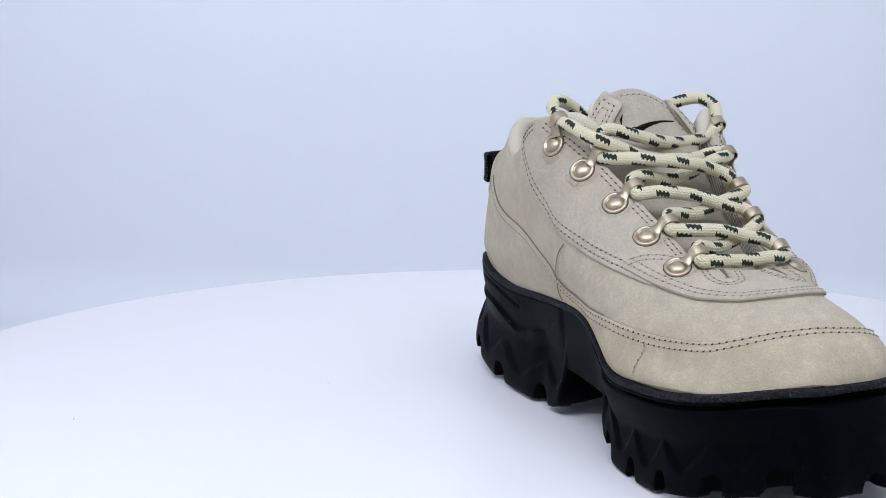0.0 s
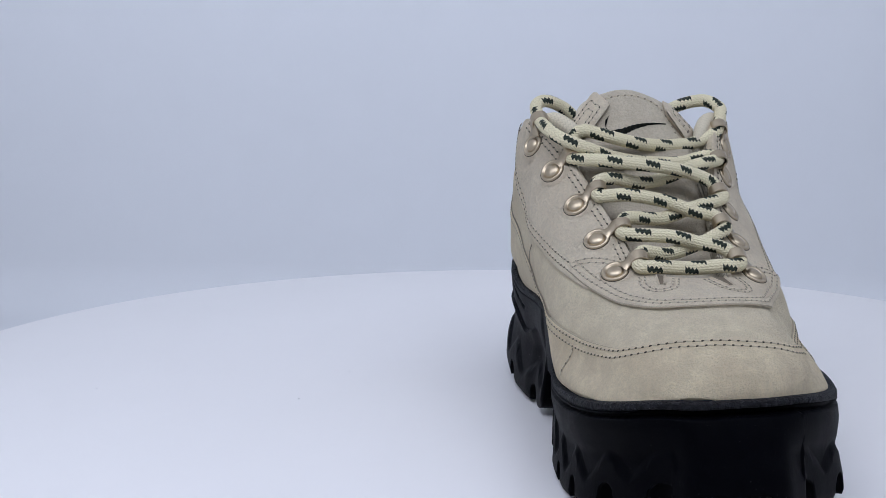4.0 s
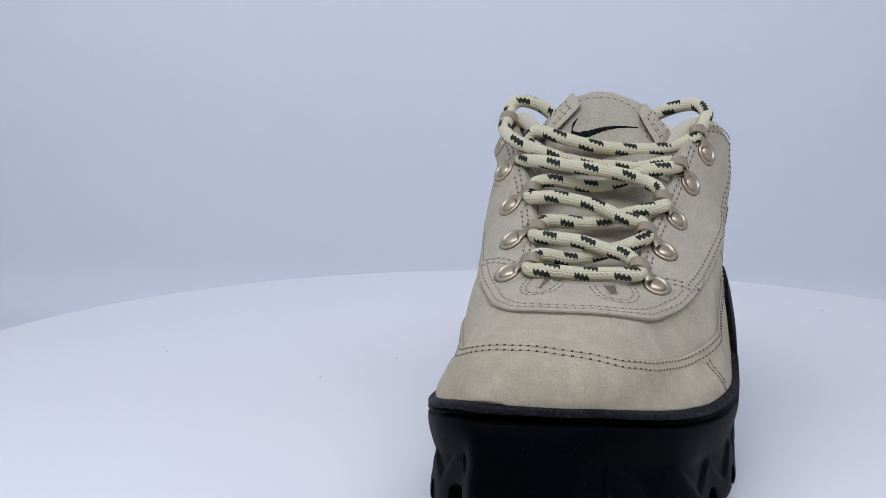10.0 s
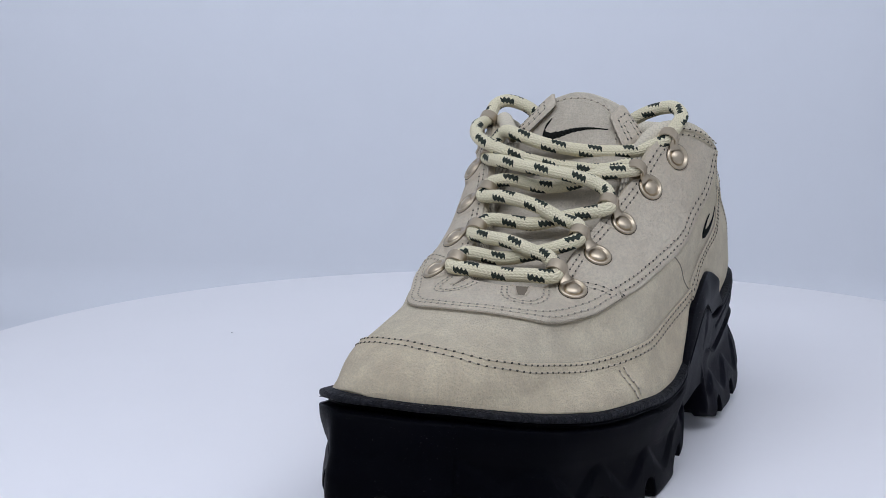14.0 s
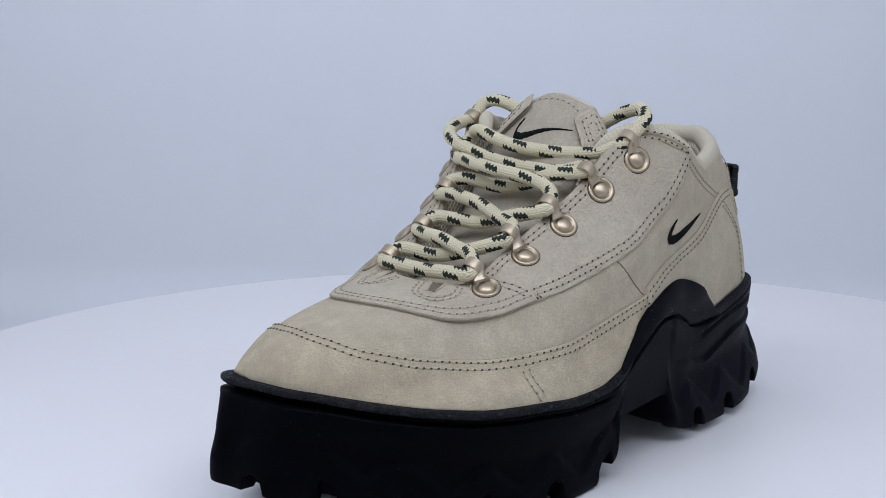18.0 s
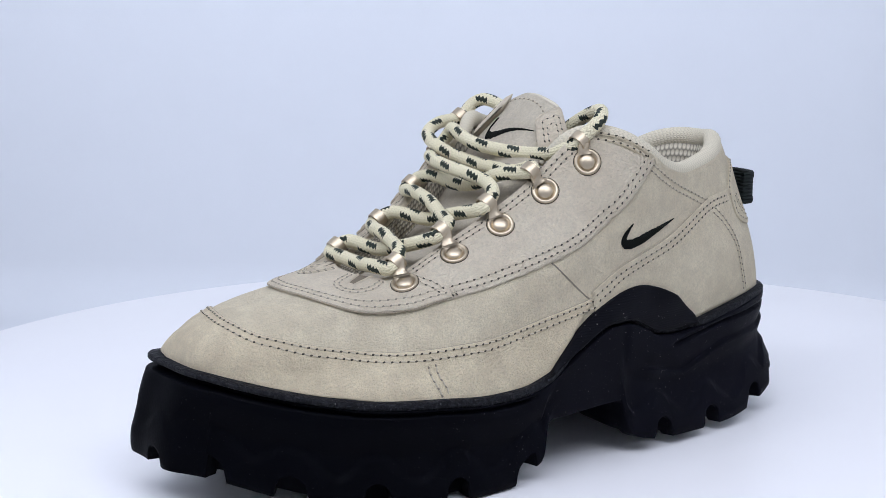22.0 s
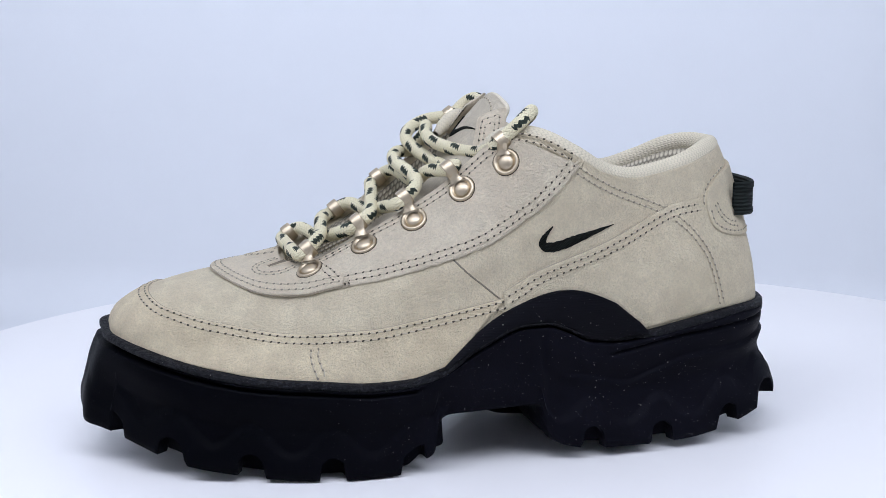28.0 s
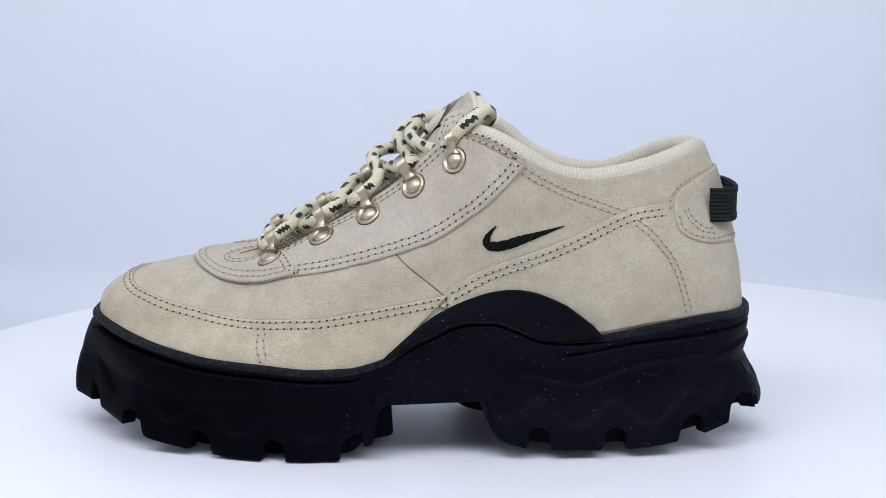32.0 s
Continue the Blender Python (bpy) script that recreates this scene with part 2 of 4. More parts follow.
def spline(points, count, closed=False):
    """Catmull-Rom through the points, resampled evenly by length."""
    p = np.asarray(points, dtype=float)
    n = len(p)
    if closed:
        ext = np.vstack([p[-1:], p, p[:2]])
        segs = n
    else:
        ext = np.vstack([2 * p[0] - p[1], p, 2 * p[-1] - p[-2]])
        segs = n - 1
    out = []
    for i in range(segs):
        a, b, c, d = ext[i:i + 4]
        t = np.linspace(0, 1, 24, endpoint=False)[:, None]
        out.append(0.5 * (2 * b + (c - a) * t + (2 * a - 5 * b + 4 * c - d) * t ** 2 + (3 * b - a - 3 * c + d) * t ** 3))
    out = np.vstack(out + [p[:1] if closed else p[-1:]])
    s = np.concatenate([[0], np.cumsum(np.linalg.norm(np.diff(out, axis=0), axis=1))])
    want = np.linspace(0, s[-1], count + 1 if closed else count)
    res = np.stack([np.interp(want, s, out[:, k]) for k in range(out.shape[1])], 1)
    return res[:-1] if closed else res


def smooth_curve(xs, ys):
    """A smooth function through points (no overshoot)."""
    xs, ys = np.asarray(xs, float), np.asarray(ys, float)
    h, d = np.diff(xs), np.diff(ys) / np.diff(xs)
    m = np.zeros(len(xs))
    m[1:-1] = np.where(d[:-1] * d[1:] > 0, 2 * d[:-1] * d[1:] / np.where(d[:-1] + d[1:] == 0, 1, d[:-1] + d[1:]), 0)
    m[0], m[-1] = d[0], d[-1]

    def f(x):
        x = np.clip(np.asarray(x, float), xs[0], xs[-1])
        i = np.clip(np.searchsorted(xs, x) - 1, 0, len(xs) - 2)
        t = (x - xs[i]) / h[i]
        return ((2 * t ** 3 - 3 * t ** 2 + 1) * ys[i] + (t ** 3 - 2 * t ** 2 + t) * h[i] * m[i]
                + (3 * t ** 2 - 2 * t ** 3) * ys[i + 1] + (t ** 3 - t ** 2) * h[i] * m[i + 1])
    return f


def step01(a, b, x):
    t = np.clip((x - a) / (b - a), 0, 1)
    return t * t * (3 - 2 * t)


# The shoe's own space in millimetres: u from heel to toe, v across, z up from the platter.
MID = np.array([135.0, -4.0, 0.0])


def metres(p):
    return (np.asarray(p, dtype=float) - MID) / 1000.0


# ---- the tent and the turntable ----
def tent():
    half, back, front, low, high, bend = 0.62, 0.70, -0.95, -0.12, 0.74, 0.05
    profile = [(y, low) for y in np.linspace(front, back - bend, 6)]
    profile += [(back - bend + bend * math.sin(a), low + bend - bend * math.cos(a)) for a in np.linspace(0, math.pi / 2, 14)[1:]]
    profile += [(back, z) for z in np.linspace(low + bend, high, 6)[1:]]
    xs = np.linspace(-half, half, 9)
    me = grid_mesh("backdrop", [[(x, y, z) for x in xs] for y, z in profile])
    tagged(part("backdrop", me, TENT, None), "white seamless photo backdrop curving up behind the turntable", kind="structure")
    for name, x in (("wall_west", -half), ("wall_east", half)):
        s = 1 if x > 0 else -1
        bm = bmesh.new()
        bmesh.ops.create_cube(bm, size=1, matrix=Matrix.Translation((x + s * 0.006, (front + back) / 2, (low + high) / 2)) @ Matrix.Diagonal((0.01, back - front, high - low, 1)))
        tagged(part(name, bm, TENT, None), "white fabric side of a photo light tent", kind="structure")
    bm = bmesh.new()
    bmesh.ops.create_cube(bm, size=1, matrix=Matrix.Translation((0, (front + back) / 2, high + 0.008)) @ Matrix.Diagonal((2 * half, back - front, 0.01, 1)))
    tagged(part("ceiling", bm, TENT, None), "white fabric roof of a photo light tent", kind="structure")
    # added white sheet, out of view, that bounces light from behind the camera
    bm = bmesh.new()
    bmesh.ops.create_cube(bm, size=1, matrix=Matrix.Translation((0, front - 0.008, (low + high) / 2)) @ Matrix.Diagonal((2 * half, 0.01, high - low, 1)))
    tagged(part("bounce_south", bm, TENT, None), "unseen white sheet added behind the camera to bounce light", kind="structure")


tent()
RADIUS = 0.312


def lathe(name, profile, count):
    rows = [[(r * math.cos(a), r * math.sin(a), z) for a in np.linspace(0, 2 * math.pi, count, endpoint=False)] for r, z in profile]
    return grid_mesh(name, rows, closed_u=True)


def build_turntable():
    base = tagged(new("turntable"), "round white motorised turntable with a matt platter", "turntable")
    part("platter", lathe("platter", [(0.0005, 0), (0.15, 0), (RADIUS - 0.004, 0), (RADIUS - 0.001, -0.001), (RADIUS, -0.004), (RADIUS, -0.020), (RADIUS - 0.004, -0.022), (0.02, -0.022)], 192), PLATTER, base)
    part("base", lathe("base", [(0.0005, -0.023), (0.14, -0.023), (0.15, -0.026), (0.155, -0.118), (0.0005, -0.1195)], 96), PLATTER, base)
    rnd = random.Random(4)
    for k in range(4):
        a, r = rnd.uniform(0, 6.28), rnd.uniform(0.08, 0.3)
        bm = bmesh.new()
        bmesh.ops.create_icosphere(bm, subdivisions=1, radius=rnd.uniform(0.0003, 0.0007), matrix=Matrix.Translation((r * math.cos(a), r * math.sin(a), 0.0002)) @ Matrix.Diagonal((1.6, 0.7, 0.5, 1)))
        part("dust_speck", bm, SPECK, base)
    return base


turntable = build_turntable()

# ---- the shoe ----
shoe = tagged(new("shoe"), "cream suede hiking sneaker with a chunky black lugged rubber sole", "shoe")

OUTLINE = [(2.7, -4), (6, 14), (16, 27), (34, 35), (60, 39), (90, 42), (120, 47), (150, 50), (180, 50.6), (205, 47.6), (228, 40.7),
           (248, 31), (263.5, 18.3), (273, 3), (275, -14.8), (274.8, -31), (265, -42.5), (251, -50), (232, -54.8), (208, -55.5), (185, -53),
           (160, -47.4), (130, -44), (100, -41.5), (70, -41.5), (40, -38.5), (20, -31.5), (7, -19)]
NS = 720
ring = spline(OUTLINE, NS, closed=True)
tang = np.roll(ring, -1, 0) - np.roll(ring, 1, 0)
tang /= np.linalg.norm(tang, axis=1)[:, None]
outward = np.stack([tang[:, 1], -tang[:, 0]], 1)
if (outward * (ring - ring.mean(0))).sum() < 0:
    outward = -outward
U, Vv = ring[:, 0], ring[:, 1]
leftness = step01(-14, 6, Vv)      # 1 on the arch side with the high panel

top_l = smooth_curve([0, 20, 41, 68, 78, 91, 100, 110, 118, 135, 152, 165, 180, 197, 222, 241, 256, 265, 273, 280],
                     [54, 54.5, 52, 47.6, 46.6, 48, 52.3, 55.6, 55.6, 49.2, 40.3, 37, 36.5, 37.8, 39.3, 42.3, 45.4, 47.7, 49.6, 50])
top_r = smooth_curve([0, 20, 40, 58, 75, 96, 123, 138, 150, 158, 167, 177, 188, 200, 222, 241, 256, 265, 273, 280],
                     [54, 54.5, 51.5, 49.3, 48.5, 49.3, 51, 51.5, 49.5, 46, 41, 37, 36, 37, 39, 42.1, 45.5, 47.9, 49.7, 50.1])


def sole_top(u, left):
    return top_l(u) * left + top_r(u) * (1 - left)


bot = smooth_curve([-6, 2, 14, 27, 37, 57, 66, 90, 100, 106, 109.5, 112, 148, 152.5, 154, 155, 158, 165, 180, 198, 218, 226, 241, 248, 261, 272, 282, 290],
                   [17, 16, 13, 8.5, 6, 2.5, 2, 2, 2.8, 5, 10, 23, 22.5, 21, 15, 8.5, 6.5, 1.4, 0.6, 0.8, 1.8, 2.8, 5.6, 7.4, 11.0, 14.8, 18.2, 20])
SLOTS = (13.0, 32.0, 62.0, 91.5, 163.0, 193.5, 223.0, 249.5, 271.0)


def shoe_bottom(u, left):
    shift = (1 - left) * np.interp(u, [60, 105, 160, 180, 228], [0, 14, 18, 21, 0])
    # the arch side of the heel stands a little clear of the ground
    return bot(u - shift) + left * np.interp(u, [38, 57, 90, 100, 110, 112], [0, 1.5, 2.3, 3.0, 3.0, 0])


def slot_shape(u, left):
    shift = (1 - left) * np.interp(u, [60, 105, 160, 180, 228], [0, 14, 18, 21, 0])
    q = np.asarray(u)[..., None] - shift[..., None] - np.array(SLOTS)
    return q


def build_sole():
    ztop = sole_top(U, leftness)
    q = slot_shape(U, leftness)
    front_face = (np.abs(outward[:, 0]) > 0.86)
    near = np.abs(q).min(1)
    near = np.where(front_face, np.abs((Vv + 4 + 200) % 30 - 15), near)
    zbase = shoe_bottom(U, leftness)
    Us = U - (1 - leftness) * np.interp(U, [60, 105, 160, 180, 228], [0, 14, 18, 21, 0])
    in_arch = step01(108, 113, Us) * (1 - step01(149, 155, Us))
    slot = (1 - step01(4.3, 4.8, near)) * (1 - in_arch) * np.where(front_face, 0.75, 1)
    zbot = zbase + 8.6 * slot * np.sqrt(np.clip(1 - (near / 5.1) ** 2 * 0.8, 0, 1))
    wave = zbase + 10.5 + 9.5 * (0.5 + 0.5 * np.cos(np.clip(near / 15.0, 0, 1) * math.pi))
    wave = np.minimum(wave, ztop - 9) * (1 - in_arch) + (zbase - 3) * in_arch
    flare = 8.9 * np.clip(outward[:, 0], 0, 1) ** 8 * step01(200, 240, U) + 3.6 * np.exp(-((U - 246) / 14) ** 2) * leftness
    rows = []

    def ringrow(off, z):
        xy = ring + outward * np.asarray(off).reshape(-1, 1)
        rows.append(np.column_stack([xy, z]))

    front_groove = step01(158, 166, U)
    rear_z = np.interp(U, [0, 5, 53, 84], [49.5, 49, 45, 39.5])
    rear_on = 1 - step01(78, 84, U)
    heel_z = smooth_curve([-5, 0, 7, 23, 37, 48, 64, 75, 81, 95, 105], [43, 43, 42, 38.5, 38, 37, 32, 28.5, 29.5, 33, 34])(U)
    side_curve = smooth_curve([0, 0.15, 0.35, 0.5, 0.62, 0.8, 0.93, 1], [0.1, 0.0, -1.4, -2.8, -2.7, -2.1, -1.9, -2.6])
    heel_curve = smooth_curve([0, 0.15, 0.42, 0.6, 0.8, 1], [0, -0.5, -1.7, -0.8, 0.2, 0.2])
    toeward = step01(0.2, 0.8, outward[:, 0])
    groove_wide = 0.8 + 0.45 * toeward
    ringrow(np.full(NS, -7.0), ztop - 2.6)
    ringrow(-0.6 - 0.6 * front_groove, ztop - 2.6)
    z0 = ztop - 2.8
    wave = np.clip(wave * (1 - in_arch) + (0.35 * z0 + 0.65 * zbot) * in_arch, zbot + 2.0, z0 - 6.0)
    for half, span in ((0, 44), (1, 30)):
        for f in np.linspace(0, 1, span):
            z = z0 + (wave - z0) * f if half == 0 else wave - 0.5 + (zbot - wave + 0.5) * f
            full = np.clip((z0 - z) / np.maximum(z0 - zbase, 1), 0, 1)
            ledge = 1.3 * half * step01(-0.05, 0.32, f) * (1 - in_arch) * (1 - 0.7 * step01(0.75, 0.95, outward[:, 0]))
            # a waist at half height, then the lugs bulge out again
            off = side_curve(full) * (1 - in_arch) * (1 - 0.6 * np.clip(outward[:, 0], 0, 1) ** 6) - (0.5 + 2.4 * full) * in_arch + heel_curve(full) * (1 - step01(88, 112, Us)) + ledge
            off = off + flare * np.sin(np.clip(full * 1.15, 0, 1) * math.pi / 2)
            off = off + 3.4 * np.clip(-outward[:, 0] + 0.15, 0, 1) ** 1.3 * (1 - step01(15, 60, U)) * full ** 2.6
            off = off + ((0.3 + 1.6 * leftness) * (1 - step01(95, 125, Us)) + 1.6 * leftness * step01(30, 50, U) * (1 - step01(88, 118, Us)) + 1.2 * leftness * step01(170, 190, U)) * full ** 2
            off = off - (2.4 + 1.6 * toeward) * front_groove * (1 - step01(0.6, 1.1, np.abs(z - (ztop - 4.3 + 0.7 * toeward)) / groove_wide))
            off = off - 1.9 * rear_on * (1 - step01(0.4, 0.9, np.abs(z - rear_z)))
            off = off + 1.8 * (1 - step01(92, 106, U)) * step01(-0.3, 1.0, heel_z - z)
            ringrow(off, z)
    last = off
    split = 2 + 44
    for inset in (0.9, 6):
        ringrow(last - inset, np.maximum(zbot - 0.4 * (inset > 2) * (1 - slot), 0.2))
    # the tread's core closes the slots from behind
    ringrow(last - 7.0, np.maximum(zbase + 0.9, 0.9))
    ringrow(last - 14, np.maximum(zbase + 1.1, 1.1))
    deep = np.maximum(zbase + 3, 3.0)
    ringrow(np.full(NS, -26.0), deep)
    rows = metres(np.array(rows))
    rows = np.concatenate([rows, metres(np.column_stack([U, np.full(NS, -4.0), deep]))[None]])
    # walk round the outline in one run, starting under the arch on one side
    for name, sel, label in (("forefoot_outsole", U > 128, "black forefoot block of the sole"), ("heel_outsole", U <= 128, "black heel block of the sole")):
        idx = np.where(sel)[0]
        brk = np.where(np.diff(idx) > 1)[0]
        if len(brk):
            idx = np.concatenate([idx[brk[0] + 1:], idx[:brk[0] + 1]])
        if name.startswith("heel"):
            idx = np.concatenate([[(idx[0] - 1) % NS], idx, [(idx[-1] + 1) % NS]])
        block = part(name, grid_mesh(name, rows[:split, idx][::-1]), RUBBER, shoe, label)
        # one lug from slot to slot
        deepest = (slot[idx] > 0.5)
        cuts = [0]
        k = 0
        while k < len(idx):
            if deepest[k]:
                e = k
                while e + 1 < len(idx) and deepest[e + 1]:
                    e += 1
                cuts.append((k + e) // 2)
                k = e
            k += 1
        cuts.append(len(idx) - 1)
        for c0, c1 in zip(cuts[:-1], cuts[1:]):
            if c1 - c0 > 3:
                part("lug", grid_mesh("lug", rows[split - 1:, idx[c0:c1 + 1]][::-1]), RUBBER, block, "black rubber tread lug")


build_sole()


def rear_tread():
    """The deep block across the middle of the forefoot, set back behind its outer lugs."""
    bm = bmesh.new()
    bmesh.ops.create_cube(bm, size=1)
    for v in bm.verts:
        u = (147.8 if v.co.x < 0 else 176) + (1.0 if v.co.z > 0 and v.co.x < 0 else 0)
        w = (34.5 if v.co.y > 0 else -41.0) + (0 if v.co.x < 0 else (6 if v.co.y > 0 else -3))
        z = 25.0 if v.co.z > 0 else (6.2 if v.co.x < 0 else 3.0)
        v.co = metres((u + (9 if w < 0 else 0), w, z))
    bmesh.ops.bevel(bm, geom=list(bm.edges), offset=0.0018, segments=3, affect="EDGES", profile=0.5)
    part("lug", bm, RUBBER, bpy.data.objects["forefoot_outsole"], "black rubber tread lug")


rear_tread()


def build_welt():
    ztop = sole_top(U, leftness)
    prof = [(-9, -2.0), (-6.5, -0.2), (-4.4, 0.3), (-1.6, 0.15), (-0.5, -0.15), (-0.05, -0.7), (0.0, -2.0), (-0.4, -2.7), (-2.5, -2.9)]
    thin = (leftness * step01(62, 74, U) * (1 - step01(138, 154, U)))[:, None]
    slim = 1 - 0.3 * thin[:, 0] - 0.25 * step01(0.2, 0.8, outward[:, 0])
    rows = [np.column_stack([ring + outward * (o - 1.7 * thin), ztop + dz * slim]) for o, dz in prof]
    part("welt", grid_mesh("welt", metres(np.array(rows))[::-1], closed_u=True), RUBBER_WELT, shoe, "dusty black rubber welt rim")


build_welt()

# spokes of the upper: foot (u, v) on the welt, head (u, v, z) on collar and throat, and the bulge between
SPOKES = [
    ((2, -4), (21, -4, 117), (.08, .35, .45, .75)), ((8, 16), (25, 7, 117.3), (.08, .35, .45, .75)), ((20, 30), (33, 16.5, 115), (.08, .35, .45, .75)),
    ((40, 36.5), (45, 25.8, 112), (.08, .35, .5, .75)), ((60, 39), (60, 31.8, 109.3), (.08, .35, .5, .75)), ((77, 41), (75, 36.8, 108.3), (.08, .4, .6, .8)),
    ((92, 42), (88, 40.7, 111.8), (.08, .4, .6, .8)), ((105, 44.5), (100, 42.7, 118.7), (.2, .4, .7, .8)), ((118, 47), (112, 38.3, 124.8), (.4, .4, .6, .78)),
    ((132, 49), (124, 29.5, 125.7), (.38, .4, .64, .74)), ((153, 52), (144, 22.5, 107), (.28, .38, .56, .75)), ((172, 53), (160, 18, 95.5), (.23, .41, .48, .76)),
    ((195, 52), (177, 14, 85), (.20, .48, .44, .82)), ((222, 47), (196, 12.0, 75), (.22, .50, .46, .81)), ((250, 33), (203, 6, 74), (.10, .53, .42, .79)),
    ((272, -10), (205, -6, 74.5), (.01, .64, .36, .79)), ((256, -50), (203, -19, 75.5), (.06, .56, .46, .745)), ((225, -57.5), (197, -23.5, 77.3), (.06, .52, .47, .755)),
    ((198, -58), (179, -25.5, 87), (.03, .48, .42, .82)), ((172, -55), (161, -30, 99), (-.06, .44, .40, .82)), ((150, -50), (144, -36, 112), (-.18, .42, .32, .82)),
    ((130, -46), (126, -43, 125), (-1.0, .4, -0.6, .82)), ((118, -45), (116, -47.3, 127.5), (.2, .4, .7, .8)), ((105, -44), (104, -47.6, 124), (.2, .4, .7, .8)),
    ((90, -44), (91, -45.5, 114), (.08, .4, .6, .8)), ((72, -45), (76, -42, 108), (.08, .35, .5, .75)), ((55, -44.5), (60, -37, 106.5), (.08, .35, .5, .75)),
    ((38, -41.5), (45, -31, 110.5), (.08, .35, .5, .75)), ((22, -35), (33, -23, 115), (.08, .35, .45, .75)), ((9, -23), (25, -14.5, 117.3), (.08, .35, .45, .75))]
NH, NW = 480, 60


def even_spline(points, count):
    """Closed Catmull-Rom, evenly in the parameter."""
    p = np.asarray(points, float)
    n = len(p)
    t = np.arange(count) * n / count
    i = t.astype(int)
    f = (t - i)[:, None]
    a, b, c, d = p[(i - 1) % n], p[i % n], p[(i + 1) % n], p[(i + 2) % n]
    return 0.5 * (2 * b + (c - a) * f + (2 * a - 5 * b + 4 * c - d) * f ** 2 + (3 * b - a - 3 * c + d) * f ** 3)


def upper_rows():
    foot = even_spline([s[0] for s in SPOKES], NH)
    head = even_spline([s[1] for s in SPOKES], NH)
    k = even_spline([s[2] for s in SPOKES], NH)
    near = np.array([np.argmin(((ring - f) ** 2).sum(1)) for f in foot])
    inset = ring[near] - outward[near] * (3.4 + 0.4 * np.clip(outward[near, :1], 0, 1) ** 4)
    z0 = sole_top(ring[near, 0], leftness[near]) - 1.0
    p0 = np.column_stack([inset, z0])
    p3 = head
    ku = np.clip(k[:, [0, 2]], 0.08, 0.9)
    p1 = np.column_stack([p0[:, 0] + (p3 - p0)[:, 0] * ku[:, 0], p0[:, 1] + (p3 - p0)[:, 1] * k[:, 0], z0 + (p3[:, 2] - z0) * k[:, 1]])
    p2 = np.column_stack([p0[:, 0] + (p3 - p0)[:, 0] * ku[:, 1], p0[:, 1] + (p3 - p0)[:, 1] * k[:, 2], z0 + (p3[:, 2] - z0) * k[:, 3]])
    rows = []
    for w in np.linspace(0, 1, NW):
        rows.append((1 - w) ** 3 * p0 + 3 * w * (1 - w) ** 2 * p1 + 3 * w * w * (1 - w) * p2 + w ** 3 * p3)
    rows = np.array(rows)
    # fuller quarter below the top hooks, then soften the run from spoke to spoke
    w = np.linspace(0, 1, NW)[:, None]
    extra = smooth_curve([30, 50, 70, 90, 105, 115, 122, 130, 138, 150, 165, 180, 200, 220, 245], [0, 1, 2.7, 5.5, 7, 8, 10, 11, 10, 8, 6.4, 5.4, 4.4, 3.4, 2.2])(rows[:, :, 0])
    rows[:, :, 1] -= extra * np.sin(math.pi * w ** 0.75) ** 0.9 * step01(6, 28, -rows[:, :, 1])
    lean = 1.9 * np.exp(-((w - 0.68) / 0.2) ** 2) - 2.2 * np.exp(-((w - 0.2) / 0.2) ** 2)
    rows[:, :, 1] += lean * np.sin(math.pi * w) * np.exp(-((rows[:, :, 0] - 116) / 24) ** 2) * step01(6, 25, rows[:, :, 1])
    # rounder shoulders of the toe box, a fuller inner quarter, a heel that leans in towards the collar
    u, v, z = rows[:, :, 0].copy(), rows[:, :, 1].copy(), rows[:, :, 2].copy()
    corner = 5.2 * step01(178, 210, u) * step01(41, 50, z) * (1 - step01(62, 71, z)) * np.clip((np.abs(v + 8) - 14) / 22, 0, 1)
    far = np.hypot(u - 205, v + 8) + 1e-6
    rows[:, :, 0] += 2.7 * step01(215, 245, u) * step01(48, 57, z) * (1 - step01(65, 74, z)) - 0.3 * corner * np.clip(u - 205, 0, None) / far
    rows[:, :, 1] -= corner * (v + 8) / far
    full = np.exp(-((u - 145) / np.where(u > 145, 42, 31)) ** 2) * np.exp(-((z - 80 + (u - 145) * 0.3) / 13) ** 2)
    rows[:, :, 1] += 5.7 * full * step01(20, 32, v)
    rows[:, :, 1] -= 3.2 * step01(14, 34, u) * (1 - step01(66, 100, u)) * step01(52, 62, z) * (1 - step01(98, 112, z)) * step01(8, 28, -v)
    rows[:, :, 1] += 1.6 * step01(30, 45, u) * (1 - step01(80, 100, u)) * step01(52, 60, z) * (1 - step01(75, 92, z)) * step01(8, 28, v)
    rows[:, :, 0] += 2.8 * (1 - step01(22, 46, u)) * np.exp(-((z - 97) / 19) ** 2) * (0.55 + 0.75 * step01(2, 18, v))
    soft = rows.copy()
    for _ in range(60):
        soft = soft * 0.5 + (np.roll(soft, 1, 1) + np.roll(soft, -1, 1)) * 0.25
    share = np.sin(math.pi * w)[:, :, None] * step01(8, 30, -rows[:, :, 1:2]) * step01(55, 80, rows[:, :, :1])
    rows = rows + (soft - rows) * np.clip(share * 1.5, 0, 1)
    return rows


UP = upper_rows()


def build_upper():
    rows = metres(UP)
    # turned-in edge so that the shell has thickness at collar and throat
    d = rows[-1] - rows[-1].mean(0)
    inner = rows[-1].copy()
    inner[:, :2] -= d[:, :2] / np.linalg.norm(d[:, :2], axis=1)[:, None] * 0.0022
    low = inner.copy()
    low[:, 2] -= 0.006
    rows = np.concatenate([rows, inner[None], low[None]])
    return part("upper", grid_mesh("upper", rows, closed_u=True), SUEDE, shoe, "cream suede vamp and quarters")


